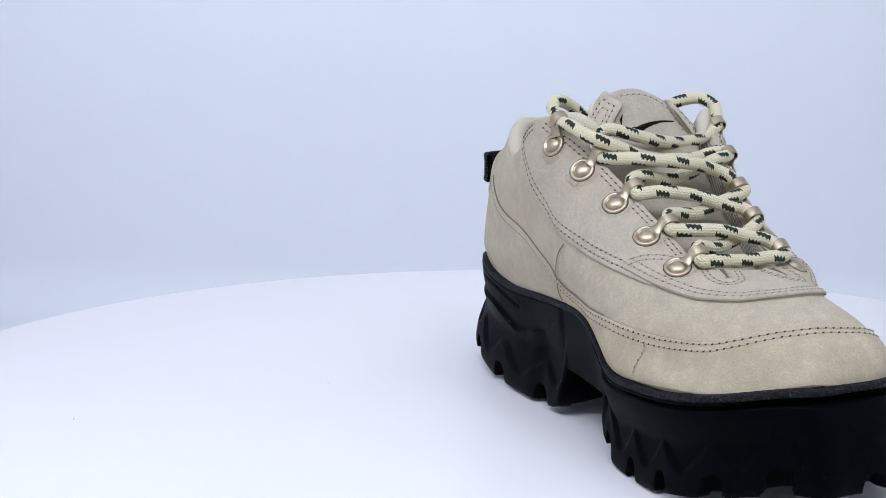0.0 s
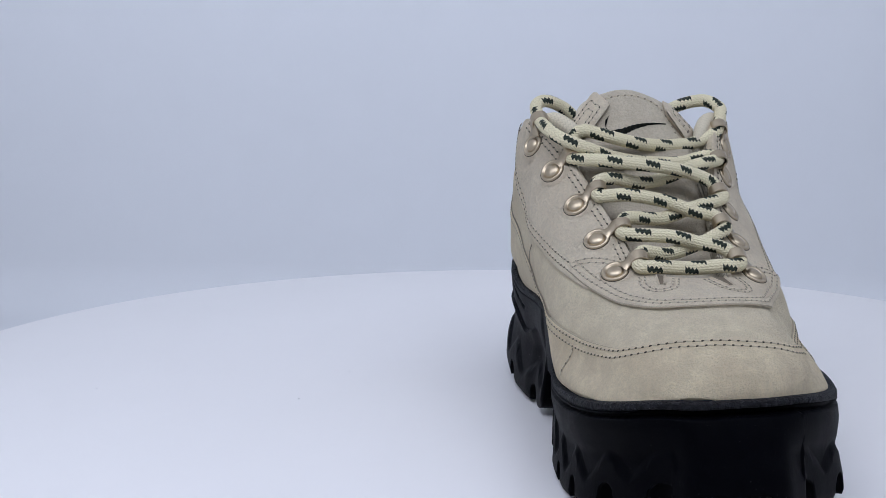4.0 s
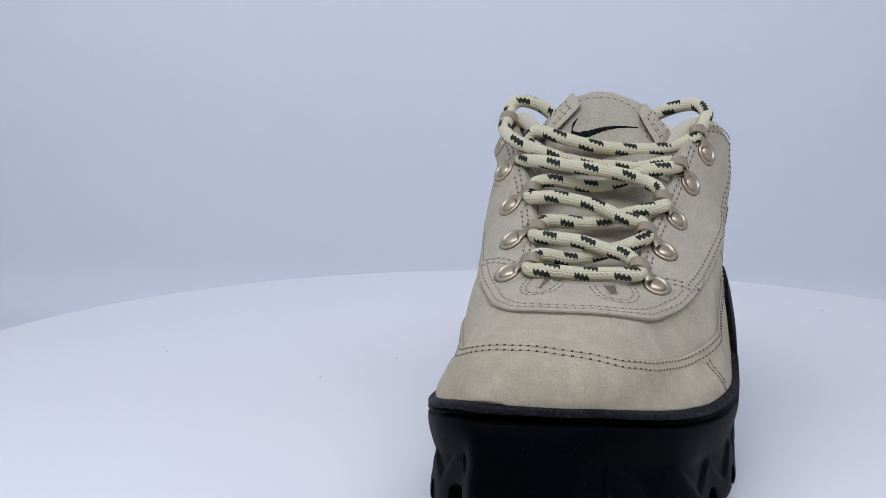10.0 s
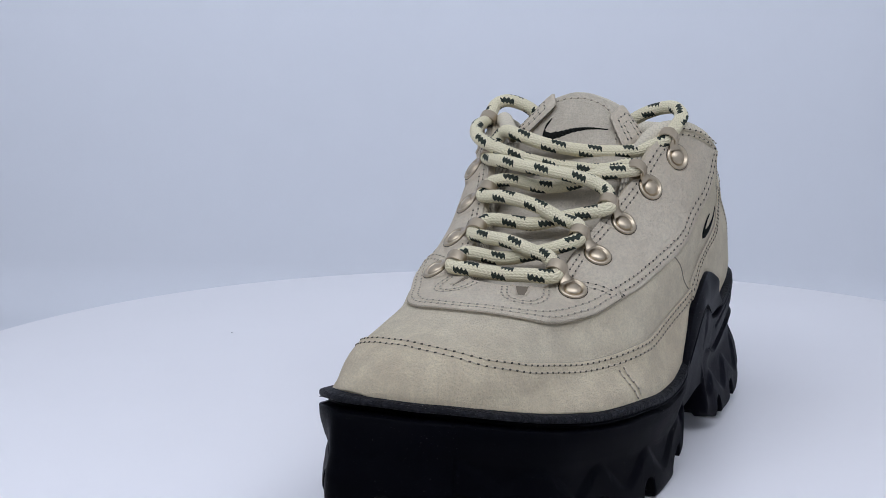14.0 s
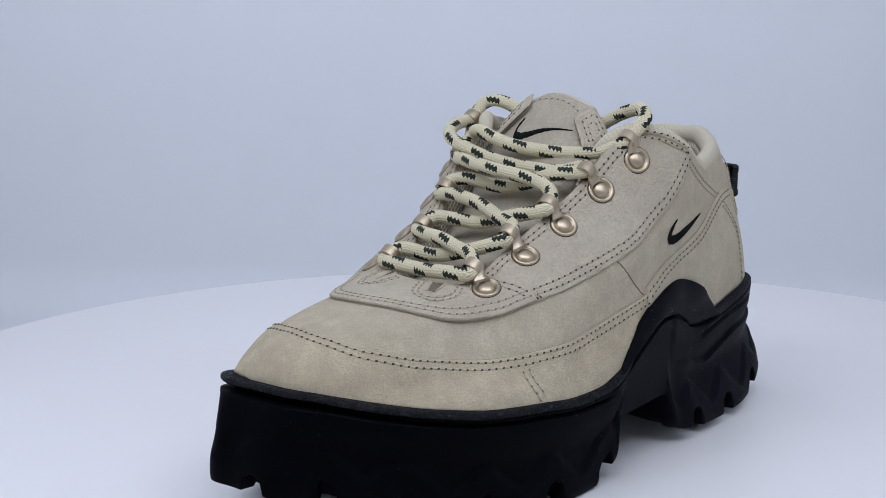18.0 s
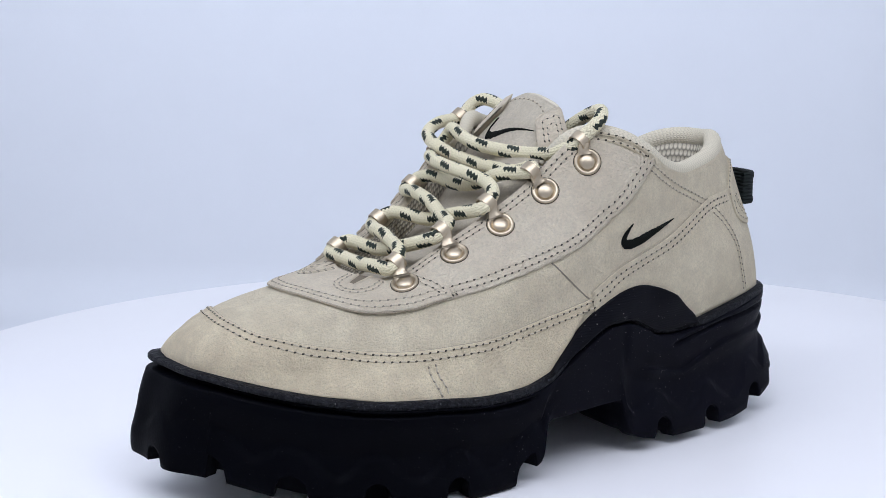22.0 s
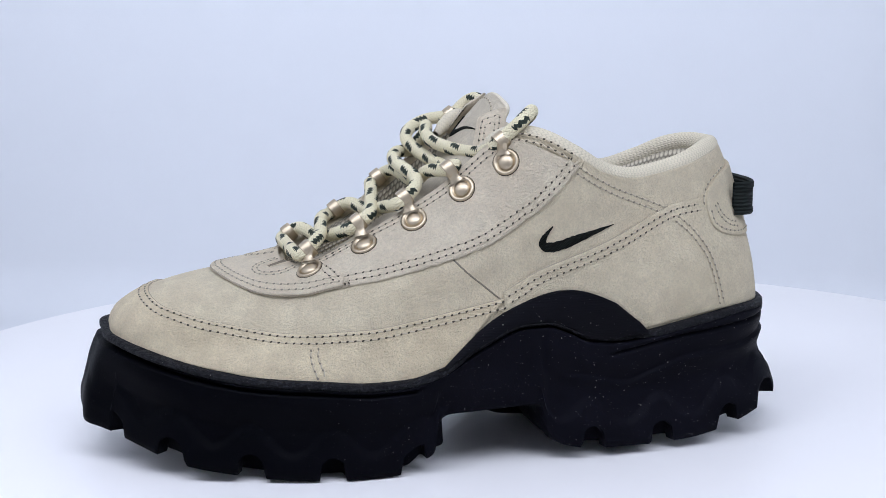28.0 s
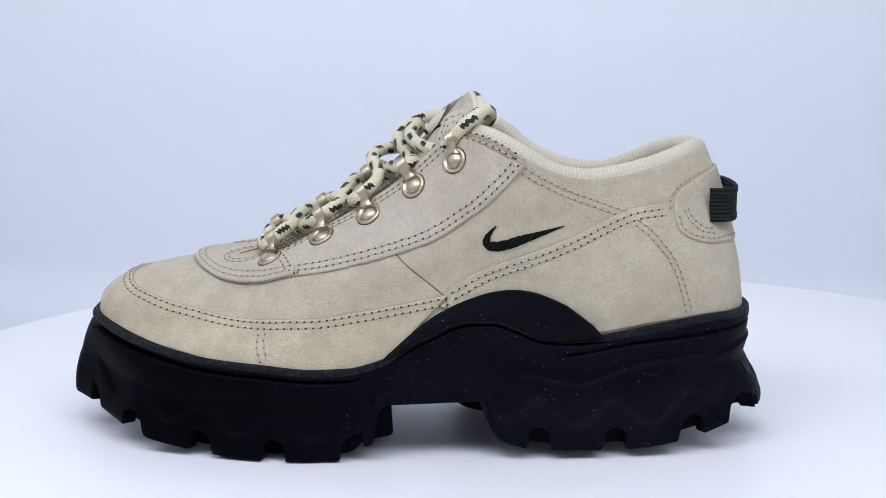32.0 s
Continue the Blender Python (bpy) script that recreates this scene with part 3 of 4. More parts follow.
upper = build_upper()
_v = [tuple(p) for p in metres(UP).reshape(-1, 3)]
_f = [(i * NH + j, i * NH + (j + 1) % NH, (i + 1) * NH + (j + 1) % NH, (i + 1) * NH + j) for i in range(NW - 1) for j in range(NH)]
SKIN = BVHTree.FromPolygons(_v, _f)
CENTRE = Vector(metres((150, -5, 55)))


def on_skin(p, lift=0.0, way=None):
    """A point (mm) brought to the upper's surface, lifted off it by so many mm: along v from outside if way is 'v', from above if 'z', else the nearest."""
    q = Vector(metres(p))
    hit = None
    if way == "L":
        hit = SKIN.ray_cast(q + Vector((0, 0.1, 0)), Vector((0, -1, 0)))
    elif way == "R":
        hit = SKIN.ray_cast(q - Vector((0, 0.1, 0)), Vector((0, 1, 0)))
    elif way == "Z":
        hit = SKIN.ray_cast(q + Vector((0, 0, 0.1)), Vector((0, 0, -1)))
    if hit is None or hit[0] is None:
        hit = SKIN.find_nearest(q)
    place, normal = hit[0], hit[1]
    if normal.dot(place - CENTRE) < 0:
        normal = -normal
    return place + normal * (lift / 1000.0), normal


# ---- overlays on the upper ----
def patch(name, low, high, n, m, lift, mat, label="", sink=-0.4, crown=0.0):
    """A piece of suede between two edge lines (mm), laid on the upper with its own thickness."""
    a, b = spline(low, n), spline(high, n)
    rows = []
    rim = [0.0, 0.02, 0.05]
    for w in rim + [f for f in np.linspace(0, 1, m)[1:-1] if 0.06 < f < 0.94] + [1 - f for f in rim[::-1]]:
        thick = lift * (0.82 if w in (0.0, 1.0) else 1.0)
        rows.append([on_skin(p, thick + crown * math.sin(math.pi * w))[0] for p in a * (1 - w) + b * w])
    rows = np.array([[tuple(p) for p in r] for r in rows])
    # turned-down border
    first = [tuple(on_skin(p, sink)[0]) for p in a]
    last = [tuple(on_skin(p, sink)[0]) for p in b]
    rows = np.concatenate([[first], rows, [last]])
    left, right = rows[:, :1].copy(), rows[:, -1:].copy()
    for side in (left, right):
        for r in side:
            r[0] = tuple(on_skin(np.array(r[0]) * 1000 + MID, sink)[0])
    rows = np.concatenate([left, rows, right], axis=1)
    return part(name, grid_mesh(name, rows), mat, shoe, label)


def dashes(name, paths, gap, length, thick, shift=0.0, slant=0.0, flat=0.8):
    """Short threads along lines of (place, normal)."""
    verts, faces = [], []
    rnd = random.Random(3)
    for path in paths:
        pts = np.array([tuple(p) for p, _ in path])
        nor = np.array([tuple(n) for _, n in path])
        s = np.concatenate([[0], np.cumsum(np.linalg.norm(np.diff(pts, axis=0), axis=1))])
        at = shift + gap * 0.5
        while at < s[-1]:
            p = np.array([np.interp(at, s, pts[:, k]) for k in range(3)])
            q = np.array([np.interp(min(at + 0.0005, s[-1]), s, pts[:, k]) for k in range(3)])
            o = np.array([np.interp(max(at - 0.0005, 0), s, pts[:, k]) for k in range(3)])
            d = (q - o) / (np.linalg.norm(q - o) + 1e-12)
            nn = np.array([np.interp(at, s, nor[:, k]) for k in range(3)])
            nn /= np.linalg.norm(nn) + 1e-12
            w = np.cross(nn, d)
            turn = slant + rnd.uniform(-0.1, 0.1)
            d, w = d * math.cos(turn) + w * math.sin(turn), w * math.cos(turn) - d * math.sin(turn)
            far = length * rnd.uniform(0.88, 1.08)
            k = len(verts)
            for f, r in ((-0.5, 0.4), (-0.25, 0.95), (0.25, 0.95), (0.5, 0.4)):
                c = p + d * far * f
                for a in range(6):
                    ang = a * math.tau / 6
                    verts.append(c + (w * math.cos(ang) + nn * math.sin(ang) * flat) * thick * r)
            for i in range(3):
                for a in range(6):
                    b = (a + 1) % 6
                    faces.append((k + i * 6 + a, k + i * 6 + b, k + i * 6 + 6 + b, k + i * 6 + 6 + a))
            faces.append(tuple(k + a for a in range(6))[::-1])
            faces.append(tuple(k + 18 + a for a in range(6)))
            at += gap
    return raw_mesh(name, verts, faces)


def skin_line(points, n, lift, side=0.0):
    """A line on the upper through points (mm), moved sideways along the surface by so many mm."""
    p = spline(points, n)
    out = []
    for i, q in enumerate(p):
        d = p[min(i + 1, n - 1)] - p[max(i - 1, 0)]
        place, normal = on_skin(q, 0)
        if side:
            w = Vector(d).normalized().cross(normal).normalized()
            place, normal = on_skin(np.array(place) * 1000 + MID + np.array(w) * side, 0)
        out.append((place + normal * (lift / 1000), normal))
    return out


def sew(lines, gap=0.0029, soft=False):
    """One row or more of stitches: dark holes with pale thread between."""
    low = [[(p - nn * 0.00010, nn) for p, nn in line] for line in lines]
    holes = dashes("stitching", low, gap, 0.00105, 0.00036, 0.0, 0.3, 0.75)
    sunk = [[(p - nn * 0.00009, nn) for p, nn in line] for line in lines]
    thread = dashes("thread", sunk, gap, 0.0021, 0.00032, gap * 0.5, -0.18, 0.7)
    bm = bmesh.new()
    bm.from_mesh(holes)
    first = len(bm.faces)
    bm.from_mesh(thread)
    bm.faces.ensure_lookup_table()
    for f in bm.faces[first:]:
        f.material_index = 1
    bpy.data.meshes.remove(thread)
    bm.to_mesh(holes)
    bm.free()
    ob = part("stitching", holes, HOLE_SOFT if soft else HOLE, shoe, "seam stitching in pale thread with dark holes")
    holes.materials.append(THREAD)
    return ob


def stitch(points, lift, sides=(0.0,), n=90, soft=False):
    return sew([skin_line(points, n, lift, s) for s in sides], soft=soft)


CAP = [(126, 43, 65), (133, 43.5, 63.6), (147, 44, 60.8), (164, 43, 57.4), (176, 42.2, 55.4), (188, 40.2, 54.6), (199, 36, 53.5), (212, 30, 53.3), (226, 25, 55.5), (238, 20.9, 57.8), (246, 16.5, 60), (252, 11.3, 61.6), (255.5, 4.5, 63.8),
       (256.6, -5, 65.1), (255, -15, 65.4), (252, -24.5, 64.6), (249, -31, 63.1), (244.3, -36.4, 61.2), (235.5, -41.4, 58.4), (224.5, -44.3, 56.8), (209, -47.3, 55.5), (193, -50.2, 55.8), (178, -52, 56.8), (160, -48.5, 57), (143, -45.4, 60), (131, -44.3, 63)]
WELT_LINE = [(146, 48, 45), (152, 49, 40), (160, 49, 37), (172, 49, 36), (188, 49, 36.5), (205, 47, 38), (220, 43, 40), (234, 36, 42), (248, 26, 44), (260, 13, 46.5), (266, 0, 48.5),
             (268.5, -14, 49), (267, -30, 48.5), (258, -42, 45.5), (243, -49, 42.5), (228, -52.5, 41), (208, -53.5, 38.5), (190, -53, 36.5), (178, -51.5, 37), (168, -49, 41), (158, -47, 46), (148, -45, 50), (128, -42.5, 52)]
patch("mudguard", WELT_LINE, CAP, 150, 12, 0.8, SUEDE_CAP, "worn cream suede toe guard")
stitch(CAP, 1.0, (-1.1, -3.6), 170)
COUNTER = [(127, 43, 67), (114, 42, 74), (103, 40.5, 78.2), (82, 37.5, 85.6), (57, 35, 96.4), (42, 32, 99), (29, 25, 104), (20, 8, 107), (17, -4, 108), (20, -18, 107), (29, -30, 103), (42, -36, 95),
           (55, -39, 88), (72, -41.5, 83), (92, -44.5, 79), (113, -46.3, 72.8), (124, -45, 67.5), (129.5, -44.3, 62.8)]
COUNTER_LOW = [(126, 43, 54), (112, 41, 54), (100, 40, 51), (84, 38, 48), (66, 35, 49), (48, 33, 52), (30, 29, 54), (14, 16, 54), (7, -4, 54), (13, -22, 54), (28, -34, 53), (46, -38, 50.5),
               (64, -39, 48.5), (86, -39.5, 48.5), (108, -40, 50), (126, -41.5, 51)]
patch("heel_counter", COUNTER_LOW, COUNTER, 130, 12, 0.7, SUEDE, "cream suede heel counter")
stitch([COUNTER[i] for i in range(6)], 0.9, (2.2, 4.7), 80)
stitch([COUNTER[i] for i in range(11, 18)], 0.85, (3.0,), 60, True)

EYE_L_IN = [(197, 12.3, 77.3), (177, 14, 87.5), (160, 18, 98), (144, 22.5, 109), (124, 29.5, 126.3)]
EYE_L_OUT = [(188, 33.5, 69.5), (179, 34, 70.2), (172, 34.5, 71), (163, 35, 73), (152, 36, 76.2), (143, 37, 79.3), (132, 38, 84.5), (124, 39, 89.3), (116, 40, 95.3), (109, 41.2, 101.5), (103, 42, 107.8), (97.5, 42.5, 114.5)]
EYE_R_IN = [(197, -23.6, 79.3), (179, -25.5, 88.5), (161, -30, 100), (144, -36, 112), (118, -45, 127)]
EYE_R_OUT = [(196, -43.5, 71.8), (185, -46.6, 73.5), (173, -48.5, 75), (160, -49.8, 77.2), (147, -50.4, 80.5), (134, -49.6, 84.6), (122, -49, 91), (114, -50, 97.2), (107, -50.3, 103.3), (100.5, -49.3, 109), (96, -48.5, 114)]
patch("eyestay", EYE_L_OUT, EYE_L_IN, 90, 16, 1.0, SUEDE_GREY, "pale grey-cream suede eyestay")
patch("eyestay", EYE_R_OUT, EYE_R_IN, 90, 16, 1.0, SUEDE_GREY, "pale grey-cream suede eyestay")
stitch(EYE_L_OUT, 1.15, (-2.0, -4.5), 110)
stitch(EYE_L_IN, 1.15, (2.2, 4.4), 90)
stitch([(101, 43, 116.5), (109, 40.3, 121), (117, 36, 123.3), (122, 32.5, 123.8)], 1.1, (0.2, 2.6), 40)
stitch(EYE_R_OUT[1:], 1.15, (2.0, 4.5), 110)
stitch(EYE_R_IN, 1.15, (-2.2, -4.4), 90)
stitch([(99, -48.5, 115.5), (105, -49, 119.5), (112, -49.5, 123)], 1.1, (0, -2.4), 30)

FRONT_OUT = [(186, 33.5, 70), (194, 31.8, 69), (203, 29.5, 68), (211, 26, 68), (218, 21, 68.7), (224.5, 13, 70), (229, 4, 71), (231.5, -7, 71.3), (231, -18, 71.3), (227, -27.5, 70.8), (218, -34.5, 70.6), (207, -39, 71), (194, -42.8, 72.3), (181, -43.5, 73.6)]
FRONT_IN = [(185.5, 31.5, 73), (188, 27, 76.3), (191.5, 20, 78.3), (195, 13.8, 78.2), (200, 10, 77.2), (203.5, 5, 76.2), (205, -2, 76.5), (205, -10, 76.8), (203.5, -18, 77.5), (200, -22, 78.8), (196, -25.5, 80.2), (190, -31, 81), (184, -37.5, 80), (180, -41.5, 77.5)]
patch("lace_facing", FRONT_OUT, FRONT_IN, 110, 12, 1.9, SUEDE_GREY, "pale suede facing at the foot of the laces")
stitch(FRONT_OUT, 2.05, (1.8, 4.2), 120, True)
stitch(FRONT_IN[:4], 2.05, (-1.6, -3.9), 40)
stitch(FRONT_IN[-4:], 2.05, (-1.6, -3.9), 40, True)

PATCH_LOW = [(38, 30, 94), (36, 30, 88), (30, 28, 84), (20, 22, 82), (10, 4, 81), (10, -12, 81), (18, -27, 83), (29, -33, 85), (35, -34, 89), (36, -34, 94)]
PATCH_HIGH = [(38.2, 30, 95), (37.5, 29, 100), (33, 26, 104.5), (25, 17, 108), (20, 4, 109.5), (20, -12, 109.5), (25, -24, 108), (32, -30.5, 104.5), (36, -33.5, 100), (36.2, -34, 95)]
patch("heel_patch", PATCH_LOW, PATCH_HIGH, 60, 14, 1.4, SUEDE, "rounded cream suede heel patch")
stitch(PATCH_LOW[:5], 1.55, (-1.8,), 50, soft=True)
stitch(PATCH_HIGH[:4], 1.55, (-1.8,), 30, soft=True)
stitch([(33, 26, 97), (31, 25, 92), (27, 22.5, 88), (22, 20, 87)], 1.55, (0.0, 1.8), 30, soft=True)

# seams without an overlay
stitch([(99, 42, 113), (90, 41, 107.8), (80, 38.5, 103), (68, 36, 98.5), (57, 34, 94.3)], 0.2, (-1.1, 1.3), 60, soft=True)
stitch([(54, 34.5, 92), (47, 33, 86), (39, 31, 74), (35, 30, 62), (33, 30.5, 56)], 1.0, (-1.1, 1.1), 60, soft=True)
stitch([(200, 43, 52), (199, 45, 46), (197, 47, 39.5)], 1.2, (-1.4, 1.4), 24, soft=True)
stitch([(203.4, -50.4, 52.7), (203, -52.4, 47), (203, -53, 41)], 1.2, (-1.2,), 24, soft=True)


def ridge(name, points, width, height, mat, label, n=60, base=0.0):
    """A raised or folded seam line on the upper."""
    rows = []
    for off, up in ((-1.0, -0.5), (-0.6, 0.55), (0.0, 1.0), (0.6, 0.55), (1.0, -0.5)):
        rows.append([tuple(p) for p, _ in skin_line(points, n, base + height * up, off * width)])
    return part(name, grid_mesh(name, rows), mat, shoe, label)


ridge("cut_edge_and_shade", FRONT_OUT, 0.35, 0.3, CUT_SUEDE, "raw cut edge of the facing", 120, 1.25)
ridge("cut_edge_and_shade", CAP, 0.32, 0.3, CUT_SUEDE, "raw cut edge and shadow line of the toe guard", 170, 0.35)
ridge("cut_edge_and_shade", [(p[0], p[1], p[2]) for p in COUNTER[:5]], 0.32, 0.3, CUT_SUEDE, "raw cut edge and shadow line of the heel counter", 60, 0.3)
# from here the edges and seams have their shadow drawn as dark ridges
ridge("cut_edge_and_shade", [(p[0], p[1], p[2]) for p in COUNTER[11:]], 0.38, 0.3, SEAM, "raw cut edge and shadow line of the heel counter", 60, 0.3)
ridge("cut_edge_and_shade", [(131, -44.3, 63.4), (143, -45.4, 60.4), (160, -48.5, 57.4), (178, -52, 57)], 0.38, 0.3, SEAM, "raw cut edge and shadow line of the toe guard", 40, 0.4)
ridge("seam_edge", [(146, 39, 80), (137, 42, 72), (126, 43, 63)], 0.4, 0.2, SEAM, "seam line with its shadow painted dark", 40)
ridge("seam_edge", [(143.5, -50.2, 79.5), (137.5, -48.5, 74), (132.5, -46, 67), (130.5, -44.3, 63), (127, -42, 57), (127, -42, 53)], 0.35, 0.15, SEAM, "seam line with its shadow painted dark", 40, 0.8)

ARCH_TOP = [(154, 49.5, 38.5), (144.7, 46, 46.5), (135, 44, 54.5), (125, 43, 60.5), (112, 41.5, 65.3), (101, 40, 66.5), (90, 38.5, 64.3), (79, 37, 59), (71, 36.5, 52.5), (66, 36.5, 47)]
ARCH_LOW = [(153, 49, 37), (144, 47, 41), (134, 46, 46), (122, 44, 51), (111, 42, 53), (101, 40.5, 50), (91, 39, 46), (82, 38, 46), (74, 37, 46.5), (67, 36.5, 46)]
patch("arch_panel", ARCH_LOW, ARCH_TOP, 90, 14, 2.4, RUBBER_RIB, "curved black ribbed rubber arch panel", -0.5, 0.8)

ridge("dust_line", [(150, 48.5, 39.6), (144, 47, 42), (134, 46, 47), (122, 44, 52), (111, 42, 54), (101, 40.5, 51.2), (95, 39.6, 48.6)], 0.35, 0.35, RUBBER_DUSTY, "line of pale dust along the welt", 70, 2.9)

# ---- pull loop at the heel ----
def build_loop():
    path = spline([(23.5, 19.4, 0), (17.5, 18.6, 0), (13.2, 14, 0), (11.0, 3, 0), (11.0, -13, 0), (13.2, -23, 0), (18, -29, 0), (26, -31, 0)], 60)
    d = np.gradient(path, axis=0)
    d /= np.linalg.norm(d, axis=1)[:, None]
    out = np.stack([d[:, 1], -d[:, 0], 0 * d[:, 0]], 1)
    if out[30, 0] > 0:
        out = -out
    rows = []
    for o, z in ((0, 89.8), (0.9, 89.6), (1.3, 90.2), (1.3, 92.0), (1.0, 92.3), (1.0, 100.2), (1.3, 100.6), (1.3, 102.6), (0.9, 103.2), (0, 103.0), (-0.5, 102.4), (-0.5, 90.4), (0, 89.8)):
        r = path + out * o
        r[:, 2] = z
        rows.append(r)
    part("pull_loop", grid_mesh("pull_loop", metres(np.array(rows))), WEBBING, shoe, "black woven webbing pull loop")


build_loop()

# ---- collar padding and lining ----
HEAD = even_spline([s[1] for s in SPOKES], NH)


def build_collar():
    order = [8, 7, 6, 5, 4, 3, 2, 1, 0, 29, 28, 27, 26, 25, 24, 23, 22]
    pts = []
    for i in order:
        u, v, z = SPOKES[i][1]
        c = np.array([70 if u < 70 else u, -4.0])
        d = np.array([u, v]) - c
        d = d / np.linalg.norm(d)
        rise = np.interp(u, [25, 33, 45, 76], [-0.6, -0.3, -1.5, -3.0]) if v < 0 else np.interp(u, [21, 30, 45], [-0.6, -0.2, -0.2])
        pts.append((u - d[0] * 4.4, v - d[1] * 4.4, z + rise))
    pts = [(131, 19.5, 118), (121.5, 26.5, 125)] + pts + [(126, -37.5, 127), (136, -29.5, 120.5)]
    path = spline(pts, 220)
    d = np.gradient(path, axis=0)
    d /= np.linalg.norm(d, axis=1)[:, None]
    side = np.stack([d[:, 1], -d[:, 0], 0 * d[:, 0]], 1)
    side /= np.linalg.norm(side, axis=1)[:, None]
    if side[110, 0] > 0:
        side = -side
    up = np.cross(d, side)
    up *= np.sign(up[:, 2:3])
    s = np.concatenate([[0], np.cumsum(np.linalg.norm(np.diff(path, axis=0), axis=1))]) / 1000
    fat = 4.1 * np.interp(np.arange(220), [0, 6, 26, 194, 214, 219], [0.4, 0.75, 1, 1, 0.75, 0.4])
    rows, uvs = [], []
    for a in np.linspace(0, math.tau, 18, endpoint=False):
        rows.append(path + fat[:, None] * (side * math.cos(a) * 0.92 + up * math.sin(a)))
        uvs.append(np.column_stack([s, np.full(220, a * 0.0048)]))
    rows.append(rows[0])
    uvs.append(np.column_stack([s, np.full(220, math.tau * 0.0048)]))
    part("collar_padding", grid_mesh("collar_padding", metres(np.array(rows)), uv=np.array(uvs)), KNIT, shoe, "padded cream ribbed knit collar")
    # inner lining, down to the footbed
    c = np.column_stack([np.clip(HEAD[:, 0], 70, 180), np.full(NH, -5.0)])
    d = HEAD[:, :2] - c
    L = np.linalg.norm(d, axis=1)[:, None]
    hug = np.interp(HEAD[:, 0], [112, 134], [1.0, 0.28])[:, None]
    rows, uvs = [], []
    along = np.concatenate([[0], np.cumsum(np.linalg.norm(np.diff(HEAD, axis=0), axis=1))]) / 1000
    for inset, f, w in ((2.2, 0.03, 0), (8.0, 0.06, .006), (9.5, 0.2, .014), (9.0, 0.5, .03), (8.0, 0.8, .045), (9.0, 1.0, .058), (22, 1.0, .07)):
        z = HEAD[:, 2] * (1 - f) + (60 - 4 * (HEAD[:, 0] > 150)) * f
        rows.append(np.column_stack([HEAD[:, :2] - d / L * np.minimum(inset * hug, L * 0.9), z]))
        uvs.append(np.column_stack([along, np.full(NH, w)]))
    rows = [np.vstack([r, r[:1]]) for r in rows]
    uvs = [np.vstack([w, w[:1] + (along[-1] + 0.001, 0)]) for w in uvs]
    me = grid_mesh("lining", metres(np.array(rows)), uv=np.array(uvs))
    part("lining", me, MESH_LINING, shoe, "cream open-mesh lining")
    part("insole", grid_mesh("insole", metres(np.array([np.column_stack([HEAD[:, :2] - d / L * np.minimum(5, L * 0.9), np.full(NH, 59.0)]), np.column_stack([c, np.full(NH, 58.0)])])), closed_u=True), SUEDE_TONGUE, shoe)


build_collar()

# ---- tongue ----
T_PATH = spline([(209, -6, 69), (190, -6, 74), (170, -7, 84), (150, -7, 99), (137, -7, 116.5), (128, -7.5, 128.5), (122, -8, 135.5), (118.5, -8, 139)], 80)
T_HALF = smooth_curve([0, 20, 40, 58, 68, 73, 76, 78, 79], [16, 20, 23.5, 24, 21.4, 19.6, 17.5, 14.5, 10.5])
_d = np.gradient(T_PATH, axis=0)
_d /= np.linalg.norm(_d, axis=1)[:, None]
T_NORM = np.stack([-_d[:, 2], 0 * _d[:, 0], _d[:, 0]], 1)
T_NORM *= np.sign(T_NORM[:, 2:3])


def tongue_point(i, w, lift=0.0):
    """w from -1 (far side) to 1 across the tongue at step i of its path."""
    i = float(np.clip(i, 0, 79))
    k = np.arange(80)
    c = np.array([np.interp(i, k, T_PATH[:, a]) for a in range(3)])
    n = np.array([np.interp(i, k, T_NORM[:, a]) for a in range(3)])
    half = float(T_HALF(i))
    drop = 4.4 * abs(w) ** 2.2
    return c + np.array([0, half * w, 0]) - n * (drop - lift)


def build_tongue():
    rows = []
    for i in range(80):
        loop = [tongue_point(i, w) for w in np.linspace(-1, 1, 25)]
        thick = 6.5 * min(1, (80 - i) / 6 + 0.25)
        loop += [tongue_point(i, w, -thick * (1 - 0.75 * abs(w) ** 4)) for w in np.linspace(1, -1, 25)[1:-1]]
        rows.append(loop)
    me = grid_mesh("tongue", metres(np.array(rows)), closed_u=True, extra=[tuple(79 * 48 + k for k in range(48))])
    part("tongue", me, SUEDE_TONGUE, shoe, "padded grey-beige suede tongue")
    # bound top edge with one row of stitches
    edge = [tongue_point(i, w, -1.6) for i, w in [(60, -1.0), (66, -1.0), (71, -1.0), (75, -1), (78, -.95), (79, -.5), (79, 0), (79, .5), (78, .95), (75, 1), (71, 1), (66, 1), (60, 1)]]
    part("tongue_binding", tube("tongue_binding", edge, 1.35, 90, 10), BINDING, shoe, "smooth pale bound edge of the tongue")
    line = [tongue_point(i, w, 0.2) for i, w in [(64, -.84), (70, -.8), (74.5, -.7), (76.5, -.4), (77, 0), (76.5, .4), (74.5, .7), (70, .8), (64, .84)]]
    p = spline(line, 60)
    sew([[(Vector(metres(q)), Vector((0.75, 0, 0.66))) for q in p]], soft=True)


